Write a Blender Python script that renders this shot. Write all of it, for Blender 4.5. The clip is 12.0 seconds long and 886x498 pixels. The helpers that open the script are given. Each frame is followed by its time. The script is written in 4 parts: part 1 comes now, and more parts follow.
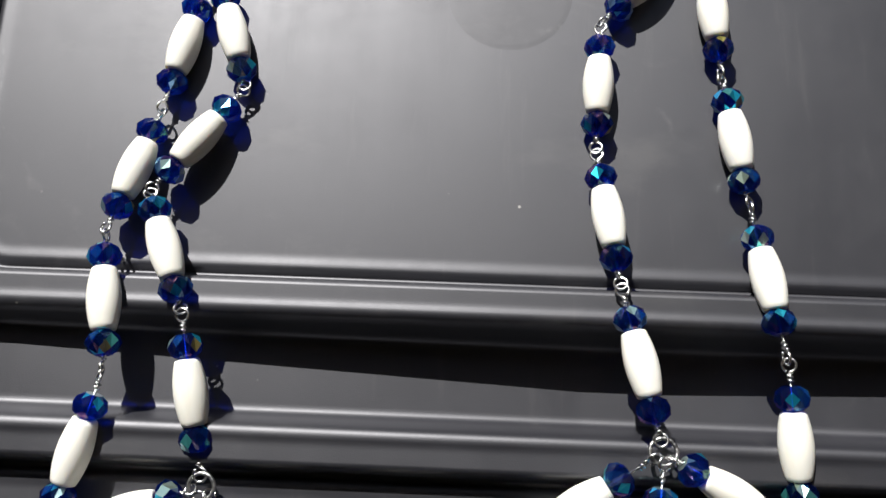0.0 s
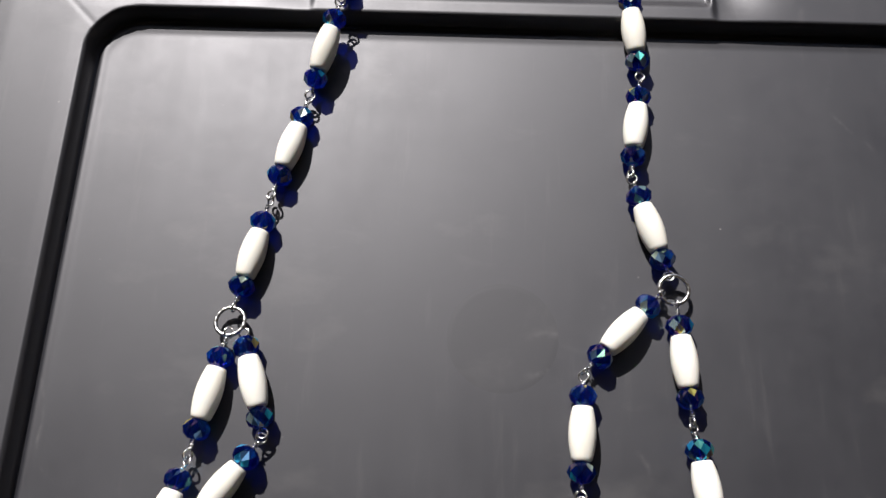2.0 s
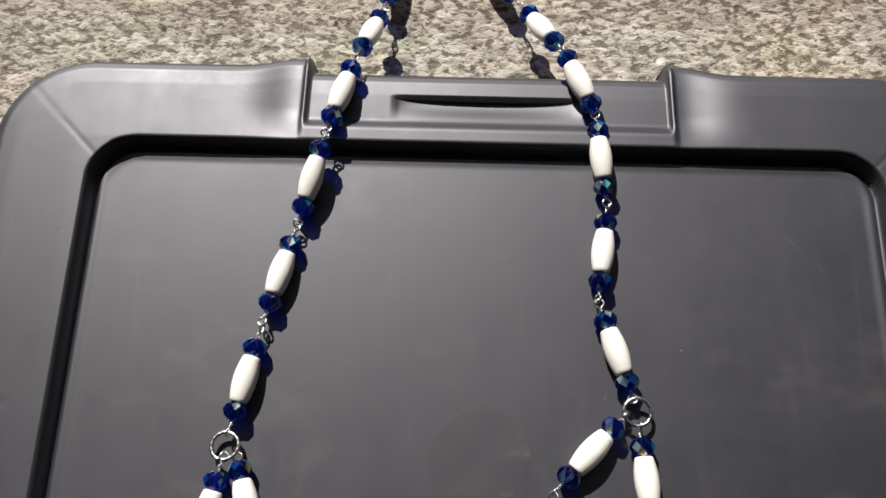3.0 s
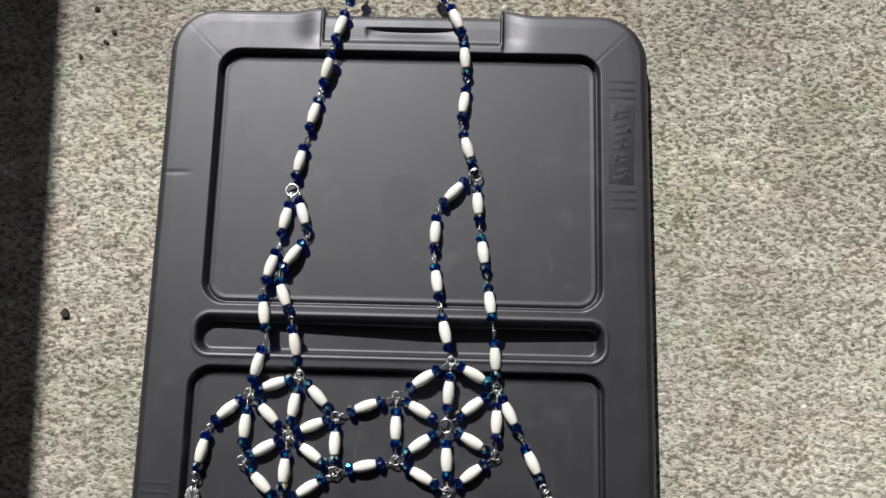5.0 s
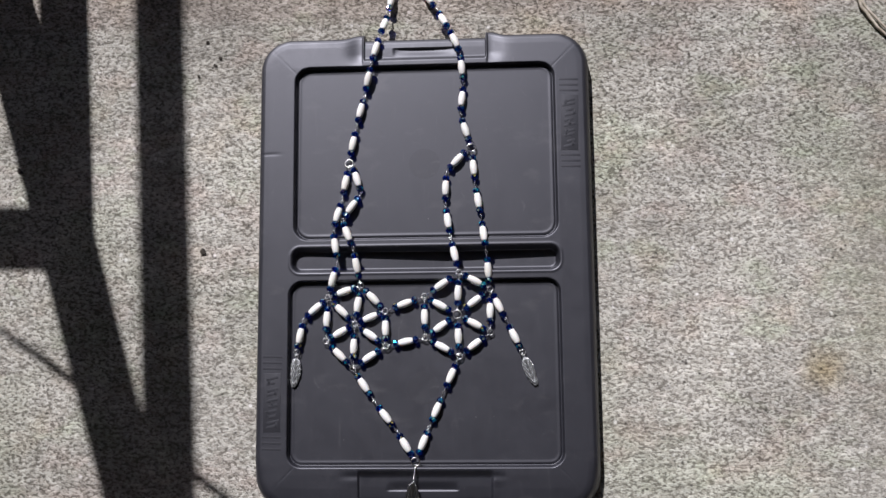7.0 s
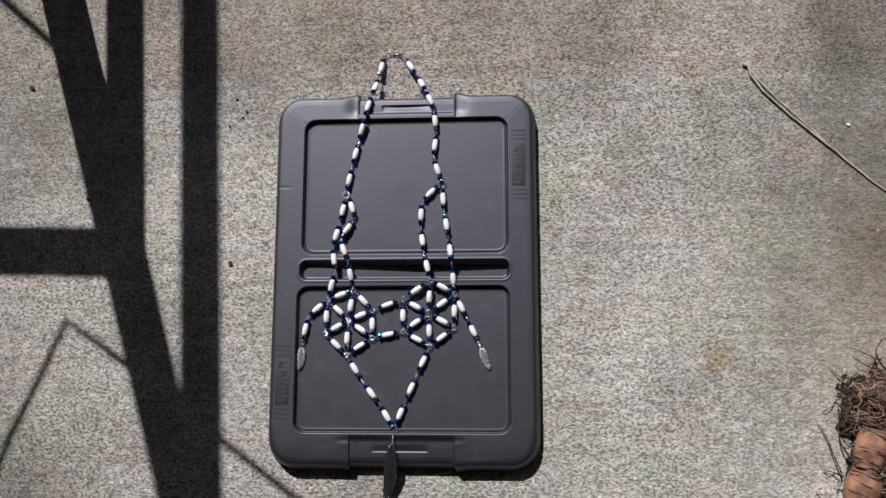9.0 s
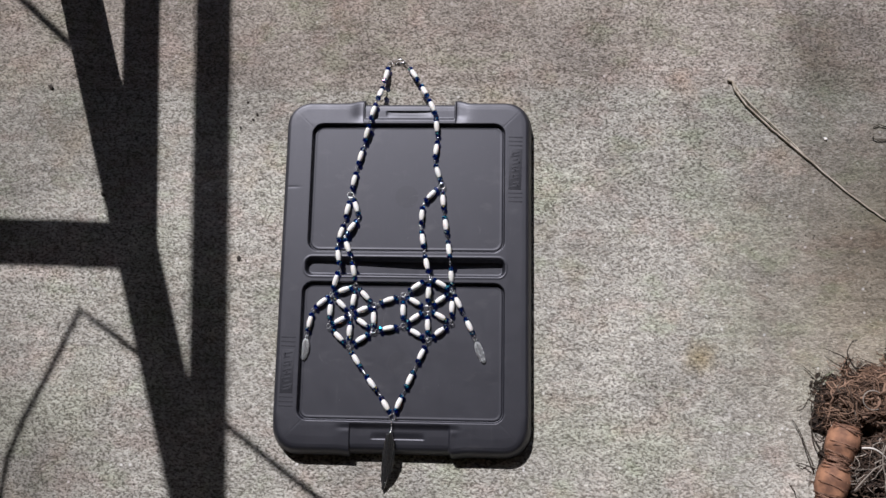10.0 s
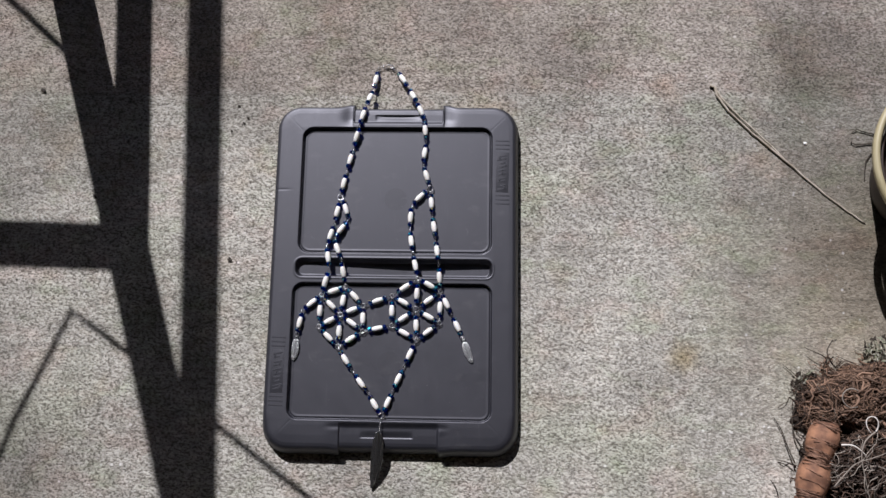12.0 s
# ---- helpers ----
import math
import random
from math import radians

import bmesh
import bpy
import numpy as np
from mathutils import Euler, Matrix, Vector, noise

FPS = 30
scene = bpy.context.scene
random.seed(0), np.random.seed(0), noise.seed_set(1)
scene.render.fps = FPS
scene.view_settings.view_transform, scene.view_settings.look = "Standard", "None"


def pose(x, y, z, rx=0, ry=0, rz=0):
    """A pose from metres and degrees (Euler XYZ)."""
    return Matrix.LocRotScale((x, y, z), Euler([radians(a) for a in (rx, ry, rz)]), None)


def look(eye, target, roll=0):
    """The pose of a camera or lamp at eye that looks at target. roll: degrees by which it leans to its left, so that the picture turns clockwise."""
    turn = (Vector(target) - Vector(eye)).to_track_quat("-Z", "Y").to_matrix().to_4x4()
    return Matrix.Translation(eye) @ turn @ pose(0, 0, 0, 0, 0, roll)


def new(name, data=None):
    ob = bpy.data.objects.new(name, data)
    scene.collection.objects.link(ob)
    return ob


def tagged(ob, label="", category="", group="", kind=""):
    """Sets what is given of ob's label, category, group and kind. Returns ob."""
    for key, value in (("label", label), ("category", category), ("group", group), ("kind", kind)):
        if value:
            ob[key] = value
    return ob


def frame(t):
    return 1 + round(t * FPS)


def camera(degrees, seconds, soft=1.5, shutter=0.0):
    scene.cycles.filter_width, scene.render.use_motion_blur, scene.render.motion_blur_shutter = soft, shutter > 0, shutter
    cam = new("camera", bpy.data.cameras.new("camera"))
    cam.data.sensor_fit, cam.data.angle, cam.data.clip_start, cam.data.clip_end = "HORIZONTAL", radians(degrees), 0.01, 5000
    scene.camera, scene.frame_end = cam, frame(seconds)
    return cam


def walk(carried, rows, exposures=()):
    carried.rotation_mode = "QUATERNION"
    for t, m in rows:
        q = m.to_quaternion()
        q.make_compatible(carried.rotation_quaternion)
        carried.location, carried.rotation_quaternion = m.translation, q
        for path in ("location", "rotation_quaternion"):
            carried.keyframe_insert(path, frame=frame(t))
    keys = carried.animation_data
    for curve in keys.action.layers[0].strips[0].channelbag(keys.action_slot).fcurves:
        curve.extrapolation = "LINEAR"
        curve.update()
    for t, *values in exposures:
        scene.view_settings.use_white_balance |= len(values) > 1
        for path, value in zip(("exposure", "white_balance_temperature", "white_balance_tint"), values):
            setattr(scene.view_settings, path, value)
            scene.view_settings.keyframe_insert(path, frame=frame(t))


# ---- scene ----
cam = camera(56.00, 12.0, soft=1.5)
# seconds, eye x y z in metres, turn in degrees
PATH = [
    (0, -0.0141, 0.0115, 0.3166, 13.862, 0.701, 2.293),
    (0.3, -0.0240, 0.0255, 0.3250, 15.277, 0.337, 2.669),
    (0.5, -0.0266, 0.0363, 0.3310, 15.244, 0.923, 2.747),
    (0.8, -0.0252, 0.0548, 0.3409, 15.718, 1.031, 2.986),
    (1, -0.0245, 0.0656, 0.3474, 16.505, 0.283, 2.706),
    (1.2, -0.0252, 0.0733, 0.3534, 16.554, 0.558, 3.062),
    (1.5, -0.0264, 0.0833, 0.3624, 17.150, 0.577, 2.916),
    (1.8, -0.0219, 0.0970, 0.3721, 17.719, 0.326, 2.372),
    (2, -0.0172, 0.1060, 0.3783, 18.666, 0.629, 2.168),
    (2.2, -0.0141, 0.1139, 0.3839, 19.296, 0.464, 2.087),
    (2.5, -0.0127, 0.1375, 0.3932, 19.052, 0.267, 1.801),
    (2.7, -0.0131, 0.1570, 0.4018, 18.641, 0.178, 1.571),
    (4.3, 0.0183, 0.0725, 0.6662, 14.884, 2.286, 2.132),
    (4.5, 0.0259, 0.0412, 0.7279, 12.968, 1.647, 1.658),
    (4.8, 0.0458, -0.0024, 0.8092, 10.893, 0.764, 1.591),
    (5, 0.0527, -0.0277, 0.8659, 10.634, 0.452, 1.387),
    (5.2, 0.0471, -0.0499, 0.9329, 9.210, 1.326, 0.773),
    (5.5, 0.0348, -0.0762, 1.0342, 8.589, 2.492, -0.352),
    (5.8, 0.0324, -0.0932, 1.1104, 7.854, 2.047, -1.224),
    (6, 0.0322, -0.1002, 1.1490, 7.462, 2.280, -1.700),
    (6.2, 0.0396, -0.1045, 1.1819, 6.577, 3.145, -1.224),
    (6.5, 0.0643, -0.1067, 1.2244, 4.543, 4.379, 0.081),
    (6.8, 0.0839, -0.1003, 1.2620, 6.946, 3.194, -0.282),
    (7, 0.0925, -0.0969, 1.2843, 6.730, 2.968, -0.574),
    (7.2, 0.0985, -0.1006, 1.3064, 6.400, 3.394, 0.108),
    (8.8, 0.1651, -0.1617, 1.6025, 8.887, 3.361, 0.859),
    (9, 0.1866, -0.1827, 1.6162, 9.309, 3.952, 0.101),
    (9.2, 0.1841, -0.1913, 1.6354, 9.028, 3.642, -0.004),
    (9.5, 0.1766, -0.1951, 1.6686, 9.009, 4.619, 0.348),
    (9.8, 0.1720, -0.2068, 1.6911, 9.908, 3.717, 0.826),
    (10, 0.1683, -0.2138, 1.7015, 9.870, 2.887, 1.075),
    (10.2, 0.1622, -0.2155, 1.7107, 9.464, 2.367, 1.420),
    (10.5, 0.1561, -0.2173, 1.7207, 9.462, 2.723, 1.812),
    (10.8, 0.1627, -0.2374, 1.7244, 10.863, 2.484, 1.605),
    (11, 0.1670, -0.2467, 1.7249, 10.999, 2.362, 1.388),
    (11.5, 0.1680, -0.2436, 1.7258, 10.568, 2.423, 1.143),
    (12, 0.1710, -0.2376, 1.7249, 10.620, 2.124, 0.978),
]
# seconds, stops, kelvin, tint: the clip's camera opens up over the dark lid
EXPOSURES = [(0.0, 0.66, 6540, 8), (1.5, 0.56, 6580, 10), (2.7, 0.49, 6690, 12), (4.5, 0.21, 6490, 10), (5.5, 0.13, 6410, 9), (6.0, 0.13, 6350, 9), (6.5, 0.12, 6180, 13), (7.0, 0.11, 6020, 17), (9.0, 0.02, 6030, 17), (12.0, 0.03, 5990, 17)]
walk(cam, [(t, pose(x, y, z, rx, ry, rz)) for t, x, y, z, rx, ry, rz in PATH], EXPOSURES)

# ---- light: clear sky, one sun from the far side of the lid ----
SUN_ELEV, SUN_AZ = 42.0, 21.0          # degrees; AZ: from +y towards -x
AWAY = Vector((math.sin(radians(SUN_AZ)), -math.cos(radians(SUN_AZ)), 0))   # way the shadows fall
world = bpy.data.worlds.new("sky")
scene.world = world
world.use_nodes = True
wn = world.node_tree
sky = wn.nodes.new("ShaderNodeTexSky")
sky.sky_type, sky.sun_disc = "NISHITA", False
sky.sun_elevation, sky.sun_rotation = radians(SUN_ELEV), radians(-SUN_AZ)
wn.nodes["Background"].inputs["Strength"].default_value = 0.05
wn.links.new(sky.outputs[0], wn.nodes["Background"].inputs["Color"])
sun = new("sun", bpy.data.lights.new("sun", "SUN"))
sun.data.energy, sun.data.angle, sun.data.color = 5.0, radians(0.53), (1.0, 0.97, 0.93)
sun.matrix_world = look(-AWAY * 10 + Vector((0, 0, 10 * math.tan(radians(SUN_ELEV)))), (0, 0, 0))


# ---- materials ----
class Nodes:
    """A short hand for building node materials."""

    def __init__(self, name):
        self.mat = bpy.data.materials.new(name)
        self.mat.use_nodes = True
        self.tree = self.mat.node_tree
        self.bsdf = self.tree.nodes["Principled BSDF"]
        self.out = self.tree.nodes["Material Output"]
        coord = self.tree.nodes.new("ShaderNodeTexCoord")
        self.place = coord.outputs["Object"]

    def add(self, kind, links=(), **values):
        node = self.tree.nodes.new("ShaderNode" + kind)
        for key, value in values.items():
            node.inputs[key.replace("_", " ")].default_value = value
        for key, source in links:
            self.tree.links.new(source, node.inputs[key])
        return node

    def noise(self, scale, detail=4.0, rough=0.55, at=None):
        return self.add("TexNoise", [("Vector", at or self.place)], Scale=scale, Detail=detail, Roughness=rough).outputs["Fac"]

    def cells(self, scale, feature="F1", out="Distance", at=None):
        node = self.add("TexVoronoi", [("Vector", at or self.place)], Scale=scale)
        node.feature = feature
        return node.outputs[out]

    def ramp(self, fac, *stops):
        node = self.add("ValToRGB", [("Fac", fac)])
        while len(node.color_ramp.elements) < len(stops):
            node.color_ramp.elements.new(0.5)
        for element, (at, colour) in zip(node.color_ramp.elements, stops):
            element.position = at
            element.color = (*colour, 1) if isinstance(colour, tuple) else (colour, colour, colour, 1)
        return node.outputs["Color"]

    def mix(self, fac, a, b, how="MIX"):
        node = self.tree.nodes.new("ShaderNodeMix")
        node.data_type, node.blend_type = "RGBA", how
        for key, value in ((0, fac), (6, a), (7, b)):
            if isinstance(value, (int, float)):
                node.inputs[key].default_value = value if key == 0 else (value, value, value, 1)
            elif isinstance(value, tuple):
                node.inputs[key].default_value = (*value, 1)
            else:
                self.tree.links.new(value, node.inputs[key])
        return node.outputs[2]

    def maths(self, how, a, b):
        node = self.tree.nodes.new("ShaderNodeMath")
        node.operation = how
        for key, value in ((0, a), (1, b)):
            if isinstance(value, (int, float)):
                node.inputs[key].default_value = value
            else:
                self.tree.links.new(value, node.inputs[key])
        return node.outputs[0]

    def set(self, **values):
        for key, value in values.items():
            slot = self.bsdf.inputs[key.replace("_", " ")]
            if isinstance(value, bpy.types.NodeSocket):
                self.tree.links.new(value, slot)
            else:
                slot.default_value = (*value, 1) if isinstance(value, tuple) else value
        return self

    def bump(self, height, strength, distance):
        node = self.add("Bump", [("Height", height)], Strength=strength, Distance=distance)
        self.tree.links.new(node.outputs[0], self.bsdf.inputs["Normal"])
        return self

    def chance(self):
        return self.tree.nodes.new("ShaderNodeObjectInfo").outputs["Random"]


def concrete():
    n = Nodes("weathered_concrete")
    turned = n.add("Mapping", [("Vector", n.place)], Rotation=(0.62, 0.41, 0.93), Location=(0.37, 0.11, 0.73), Scale=(0.66, 1.05, 1.0)).outputs[0]
    grain = n.noise(238, 3, 0.62, turned)
    fine = n.noise(560, 3, 0.6, turned)
    mid = n.noise(72, 3, 0.6, turned)
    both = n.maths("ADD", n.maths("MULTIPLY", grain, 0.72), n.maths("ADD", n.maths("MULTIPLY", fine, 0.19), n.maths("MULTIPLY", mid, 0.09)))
    wobble = n.add("TexNoise", [("Vector", turned)], Scale=320.0, Detail=2.0).outputs["Color"]
    bent = n.tree.nodes.new("ShaderNodeVectorMath")
    bent.operation = "MULTIPLY_ADD"
    n.tree.links.new(wobble, bent.inputs[0])
    bent.inputs[1].default_value = (0.0030, 0.0030, 0.0030)
    n.tree.links.new(turned, bent.inputs[2])
    sand = n.add("TexVoronoi", [("Vector", bent.outputs[0])], Scale=265.0)
    tone = n.add("SeparateXYZ", [("Vector", sand.outputs["Color"])]).outputs["X"]
    col = n.ramp(n.maths("ADD", n.maths("MULTIPLY", tone, 0.7), n.maths("MULTIPLY", fine, 0.3)), (0.14, (0.345, 0.324, 0.275)), (0.42, (0.486, 0.463, 0.399)), (0.84, (0.632, 0.612, 0.543)))
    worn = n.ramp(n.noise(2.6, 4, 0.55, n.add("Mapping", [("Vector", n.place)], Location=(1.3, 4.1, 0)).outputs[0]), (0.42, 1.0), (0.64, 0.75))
    # grain hollows: shade between the grains, put into the colour below
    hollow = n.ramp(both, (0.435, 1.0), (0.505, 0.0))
    smooth_at = n.tree.nodes.new("ShaderNodeVectorMath")
    smooth_at.operation = "DISTANCE"
    n.tree.links.new(n.place, smooth_at.inputs[0])
    smooth_at.inputs[1].default_value = (1.06, -0.03, 0)
    floated = n.ramp(n.maths("ADD", smooth_at.outputs["Value"], n.maths("MULTIPLY", n.noise(7, 4), 0.12)), (0.24, 0.30), (0.62, 1.0))
    col = n.mix(1.0, col, n.ramp(floated, (0.30, (0.70, 0.645, 0.575)), (0.85, (1.0, 1.0, 1.0))), "MULTIPLY")
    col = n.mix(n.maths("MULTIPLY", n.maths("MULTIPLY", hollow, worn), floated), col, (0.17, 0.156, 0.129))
    blotch = n.ramp(n.noise(46, 4, 0.7, turned), (0.36, 0.84), (0.5, 0.98), (0.64, 1.07))
    col = n.mix(1.0, col, blotch, "MULTIPLY")
    broom = n.noise(30, 4, 0.6, n.add("Mapping", [("Vector", n.place)], Scale=(0.12, 3.0, 1.0)).outputs[0])
    col = n.mix(1.0, col, n.ramp(broom, (0.36, 0.87), (0.5, 1.0), (0.64, 1.06)), "MULTIPLY")
    # small pits drawn as dark spots, their shade put into the colour
    pits = n.ramp(n.cells(95), (0.0, 1.0), (0.13, 1.0), (0.24, 0.0))
    some = n.ramp(n.noise(38, 2), (0.52, 0.0), (0.60, 1.0))
    col = n.mix(n.maths("MULTIPLY", n.maths("MULTIPLY", pits, some), 0.8), col, (0.045, 0.04, 0.035))
    pale = n.ramp(n.cells(60, at=n.add("Mapping", [("Vector", n.place)], Location=(3.1, 1.7, 0.4)).outputs[0]), (0.0, 1.0), (0.13, 1.0), (0.22, 0.0))
    few = n.ramp(n.noise(31, 2), (0.56, 0.0), (0.64, 1.0))
    col = n.mix(n.maths("MULTIPLY", pale, few), col, (0.74, 0.72, 0.68))
    pink = n.ramp(n.noise(14, 4, 0.6, n.add("Mapping", [("Vector", turned)], Location=(5, 1, 2)).outputs[0]), (0.52, 0.0), (0.66, 0.7))
    col = n.mix(pink, col, n.mix(1.0, col, (1.02, 0.915, 0.905), "MULTIPLY"))
    moss = n.ramp(n.noise(15, 4, 0.6, n.add("Mapping", [("Vector", turned)], Location=(-4, 6, 3)).outputs[0]), (0.54, 0.0), (0.68, 0.8))
    col = n.mix(moss, col, n.mix(1.0, col, (0.88, 0.95, 0.84), "MULTIPLY"))
    broad = n.ramp(n.noise(3.2, 5, 0.6), (0.32, 0.68), (0.5, 0.94), (0.7, 1.12))
    col = n.mix(1.0, col, broad, "MULTIPLY")
    warm = n.ramp(n.noise(5.5, 4, 0.6, n.add("Mapping", [("Vector", n.place)], Location=(7, 2, 0)).outputs[0]), (0.56, 0.0), (0.74, 0.55))
    col = n.mix(warm, col, n.mix(1.0, col, (0.95, 0.82, 0.66), "MULTIPLY"))
    green = n.ramp(n.noise(4.1, 3, 0.6, n.add("Mapping", [("Vector", n.place)], Location=(-3, 5, 1)).outputs[0]), (0.5, 0.0), (0.7, 0.5))
    col = n.mix(green, col, n.mix(1.0, col, (0.84, 0.94, 0.78), "MULTIPLY"))
    spot = n.tree.nodes.new("ShaderNodeVectorMath")
    spot.operation = "DISTANCE"
    n.tree.links.new(n.place, spot.inputs[0])
    spot.inputs[1].default_value = (0.594, -0.134, 0)
    rust = n.ramp(n.maths("ADD", spot.outputs["Value"], n.maths("MULTIPLY", n.noise(40, 3), 0.03)), (0.015, 0.75), (0.058, 0.0))
    col = n.mix(rust, col, n.mix(1.0, col, (0.86, 0.72, 0.42), "MULTIPLY"))
    # broad darker patches with ragged edges
    ragged = n.maths("MULTIPLY", n.noise(4.5, 6, 0.65), 0.55)
    for x, y, wide, deep in ((1.02, 0.06, 0.28, 0.66), (-0.95, 0.64, 0.62, 0.62), (1.02, 0.37, 0.44, 0.40), (0.45, 0.78, 0.34, 0.80), (-0.80, -0.50, 0.34, 0.56), (-1.06, -0.16, 0.40, 0.58), (-0.26, 0.62, 0.40, 0.84), (0.06, 0.58, 0.42, 0.82)):
        far = n.tree.nodes.new("ShaderNodeVectorMath")
        far.operation = "DISTANCE"
        n.tree.links.new(n.place, far.inputs[0])
        far.inputs[1].default_value = (x, y, 0)
        patch = n.ramp(n.maths("ADD", far.outputs["Value"], ragged), (wide, 0.75), (wide + 0.32, 0.0))
        col = n.mix(patch, col, n.mix(1.0, col, (deep, 0.985 * deep, 0.96 * deep), "MULTIPLY"))
    # an older pour, a little darker and pinker, beyond a ragged line
    north = n.add("SeparateXYZ", [("Vector", n.place)]).outputs["Y"]
    older = n.ramp(n.maths("ADD", north, n.maths("MULTIPLY", n.noise(9, 4), 0.05)), (0.445, 0.0), (0.465, 1.0))
    col = n.mix(older, col, n.mix(1.0, col, (0.94, 0.885, 0.88), "MULTIPLY"))
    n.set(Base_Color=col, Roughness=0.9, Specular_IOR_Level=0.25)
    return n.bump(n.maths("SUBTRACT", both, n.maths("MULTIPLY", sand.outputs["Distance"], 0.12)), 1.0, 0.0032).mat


def lid_plastic(name="black_plastic", tint=1.0, dry=0.0):
    n = Nodes(name)
    dust = n.ramp(n.noise(9, 6, 0.65), (0.35, 0.0), (0.75, 1.0))
    scuff = n.noise(30, 5, 0.65, n.add("Mapping", [("Vector", n.place)], Scale=(4.5, 0.45, 1.0), Rotation=(0, 0, 0.12)).outputs[0])
    smear = n.noise(16, 5, 0.6, n.add("Mapping", [("Vector", n.place)], Scale=(1.0, 1.9, 1.0), Rotation=(0, 0, 0.6)).outputs[0])
    col = n.mix(n.maths("MULTIPLY", dust, 0.55), (0.0050 * tint, 0.0053 * tint, 0.0088 * tint), (0.0125 * tint, 0.0130 * tint, 0.0180 * tint))
    col = n.mix(n.maths("MULTIPLY", n.ramp(scuff, (0.6, 0.0), (0.74, 1.0)), 0.16), col, (0.075, 0.072, 0.072))
    col = n.mix(n.maths("MULTIPLY", n.ramp(smear, (0.58, 0.0), (0.74, 1.0)), 0.26), col, (0.085, 0.082, 0.08))
    thin = n.maths("ABSOLUTE", n.maths("SUBTRACT", n.noise(10, 2, 0.45, n.add("Mapping", [("Vector", n.place)], Rotation=(0.5, 0.3, 0.2), Location=(2, 0.3, 1)).outputs[0]), 0.5), 0.0)
    worn = n.ramp(n.noise(8, 3, 0.6, n.add("Mapping", [("Vector", n.place)], Location=(6, 3, 1)).outputs[0]), (0.53, 0.0), (0.64, 1.0))
    broken = n.ramp(n.noise(70, 3, 0.7), (0.46, 0.0), (0.6, 1.0))
    scratch = n.maths("MULTIPLY", n.maths("MULTIPLY", n.ramp(thin, (0.0, 1.0), (0.010, 0.0)), worn), broken)
    col = n.mix(n.maths("MULTIPLY", scratch, 0.34), col, (0.11, 0.108, 0.108))
    speck = n.ramp(n.cells(85), (0.0, 1.0), (0.03, 1.0), (0.055, 0.0))
    where = n.ramp(n.noise(23, 2), (0.59, 0.0), (0.66, 0.8))
    col = n.mix(n.maths("MULTIPLY", speck, where), col, (0.45, 0.43, 0.4))
    rough = n.maths("ADD", n.maths("MULTIPLY", n.noise(26, 6, 0.7), 0.19), n.maths("MULTIPLY", scuff, 0.06))
    n.set(Base_Color=col, Roughness=n.maths("ADD", rough, 0.402 + dry), IOR=1.57, Specular_IOR_Level=0.98 - 1.5 * dry, Specular_Tint=(0.93, 0.932, 1.0))
    return n.bump(n.noise(2200, 2, 0.5), 0.08, 0.0004).mat


def bone():
    n = Nodes("polished_bone")
    streak = n.noise(60, 4, 0.6, n.add("Mapping", [("Vector", n.place)], Scale=(0.25, 3.0, 3.0)).outputs[0])
    tone = n.mix(n.chance(), (0.80, 0.785, 0.725), (0.87, 0.86, 0.815))
    col = n.mix(n.ramp(streak, (0.5, 0.0), (0.8, 0.35)), tone, (0.66, 0.6, 0.48))
    n.set(Base_Color=col, Roughness=0.38, Specular_IOR_Level=0.45)
    n.set(Subsurface_Weight=0.15, Subsurface_Scale=0.004)
    n.bsdf.inputs["Subsurface Radius"].default_value = (1.0, 0.8, 0.6)
    return n.bump(streak, 0.1, 0.0006).mat


def blue_glass():
    n = Nodes("blue_crystal")
    facet = n.tree.nodes.new("ShaderNodeNewGeometry").outputs["Random Per Island"]
    shift = n.maths("FRACT", n.maths("ADD", facet, n.chance()), 0.0)
    deep = n.ramp(shift, (0.0, (0.001, 0.006, 0.030)), (0.6, (0.002, 0.014, 0.072)), (0.88, (0.003, 0.028, 0.14)), (0.91, (0.008, 0.12, 0.50)))
    # coat colours by facet; the pale silver stop paints in bright flashes
    lustre = n.ramp(shift, (0.0, (0.03, 0.55, 0.62)), (0.35, (0.02, 0.30, 0.75)), (0.52, (0.60, 0.50, 0.08)), (0.60, (0.40, 0.62, 0.36)), (0.72, (0.66, 0.72, 0.76)), (1.0, (0.02, 0.6, 0.55)))
    coated = n.ramp(n.maths("FRACT", n.maths("MULTIPLY", shift, 7.31), 0.0), (0.74, 0.0), (0.76, 1.0))
    n.set(Base_Color=n.mix(coated, deep, lustre), Metallic=n.maths("MULTIPLY", coated, 0.85), IOR=1.6)
    n.set(Roughness=n.maths("ADD", 0.10, n.maths("MULTIPLY", coated, 0.2)), Transmission_Weight=n.maths("SUBTRACT", 0.6, n.maths("MULTIPLY", coated, 0.6)))
    n.set(Thin_Film_IOR=1.9, Thin_Film_Thickness=n.maths("ADD", 300.0, n.maths("MULTIPLY", shift, 260.0)))
    clear = n.add("BsdfTransparent", Color=(0.03, 0.13, 0.74, 1))
    glow = n.add("BsdfTranslucent", Color=(0.003, 0.06, 0.44, 1))
    body = n.add("MixShader", [(1, clear.outputs[0]), (2, glow.outputs[0])], Fac=0.35)
    fac = n.maths("SUBTRACT", 0.58, n.maths("MULTIPLY", coated, 0.3))
    mixed = n.add("MixShader", [(0, fac), (1, n.bsdf.outputs[0]), (2, body.outputs[0])])
    n.tree.links.new(mixed.outputs[0], n.out.inputs["Surface"])
    return n.mat


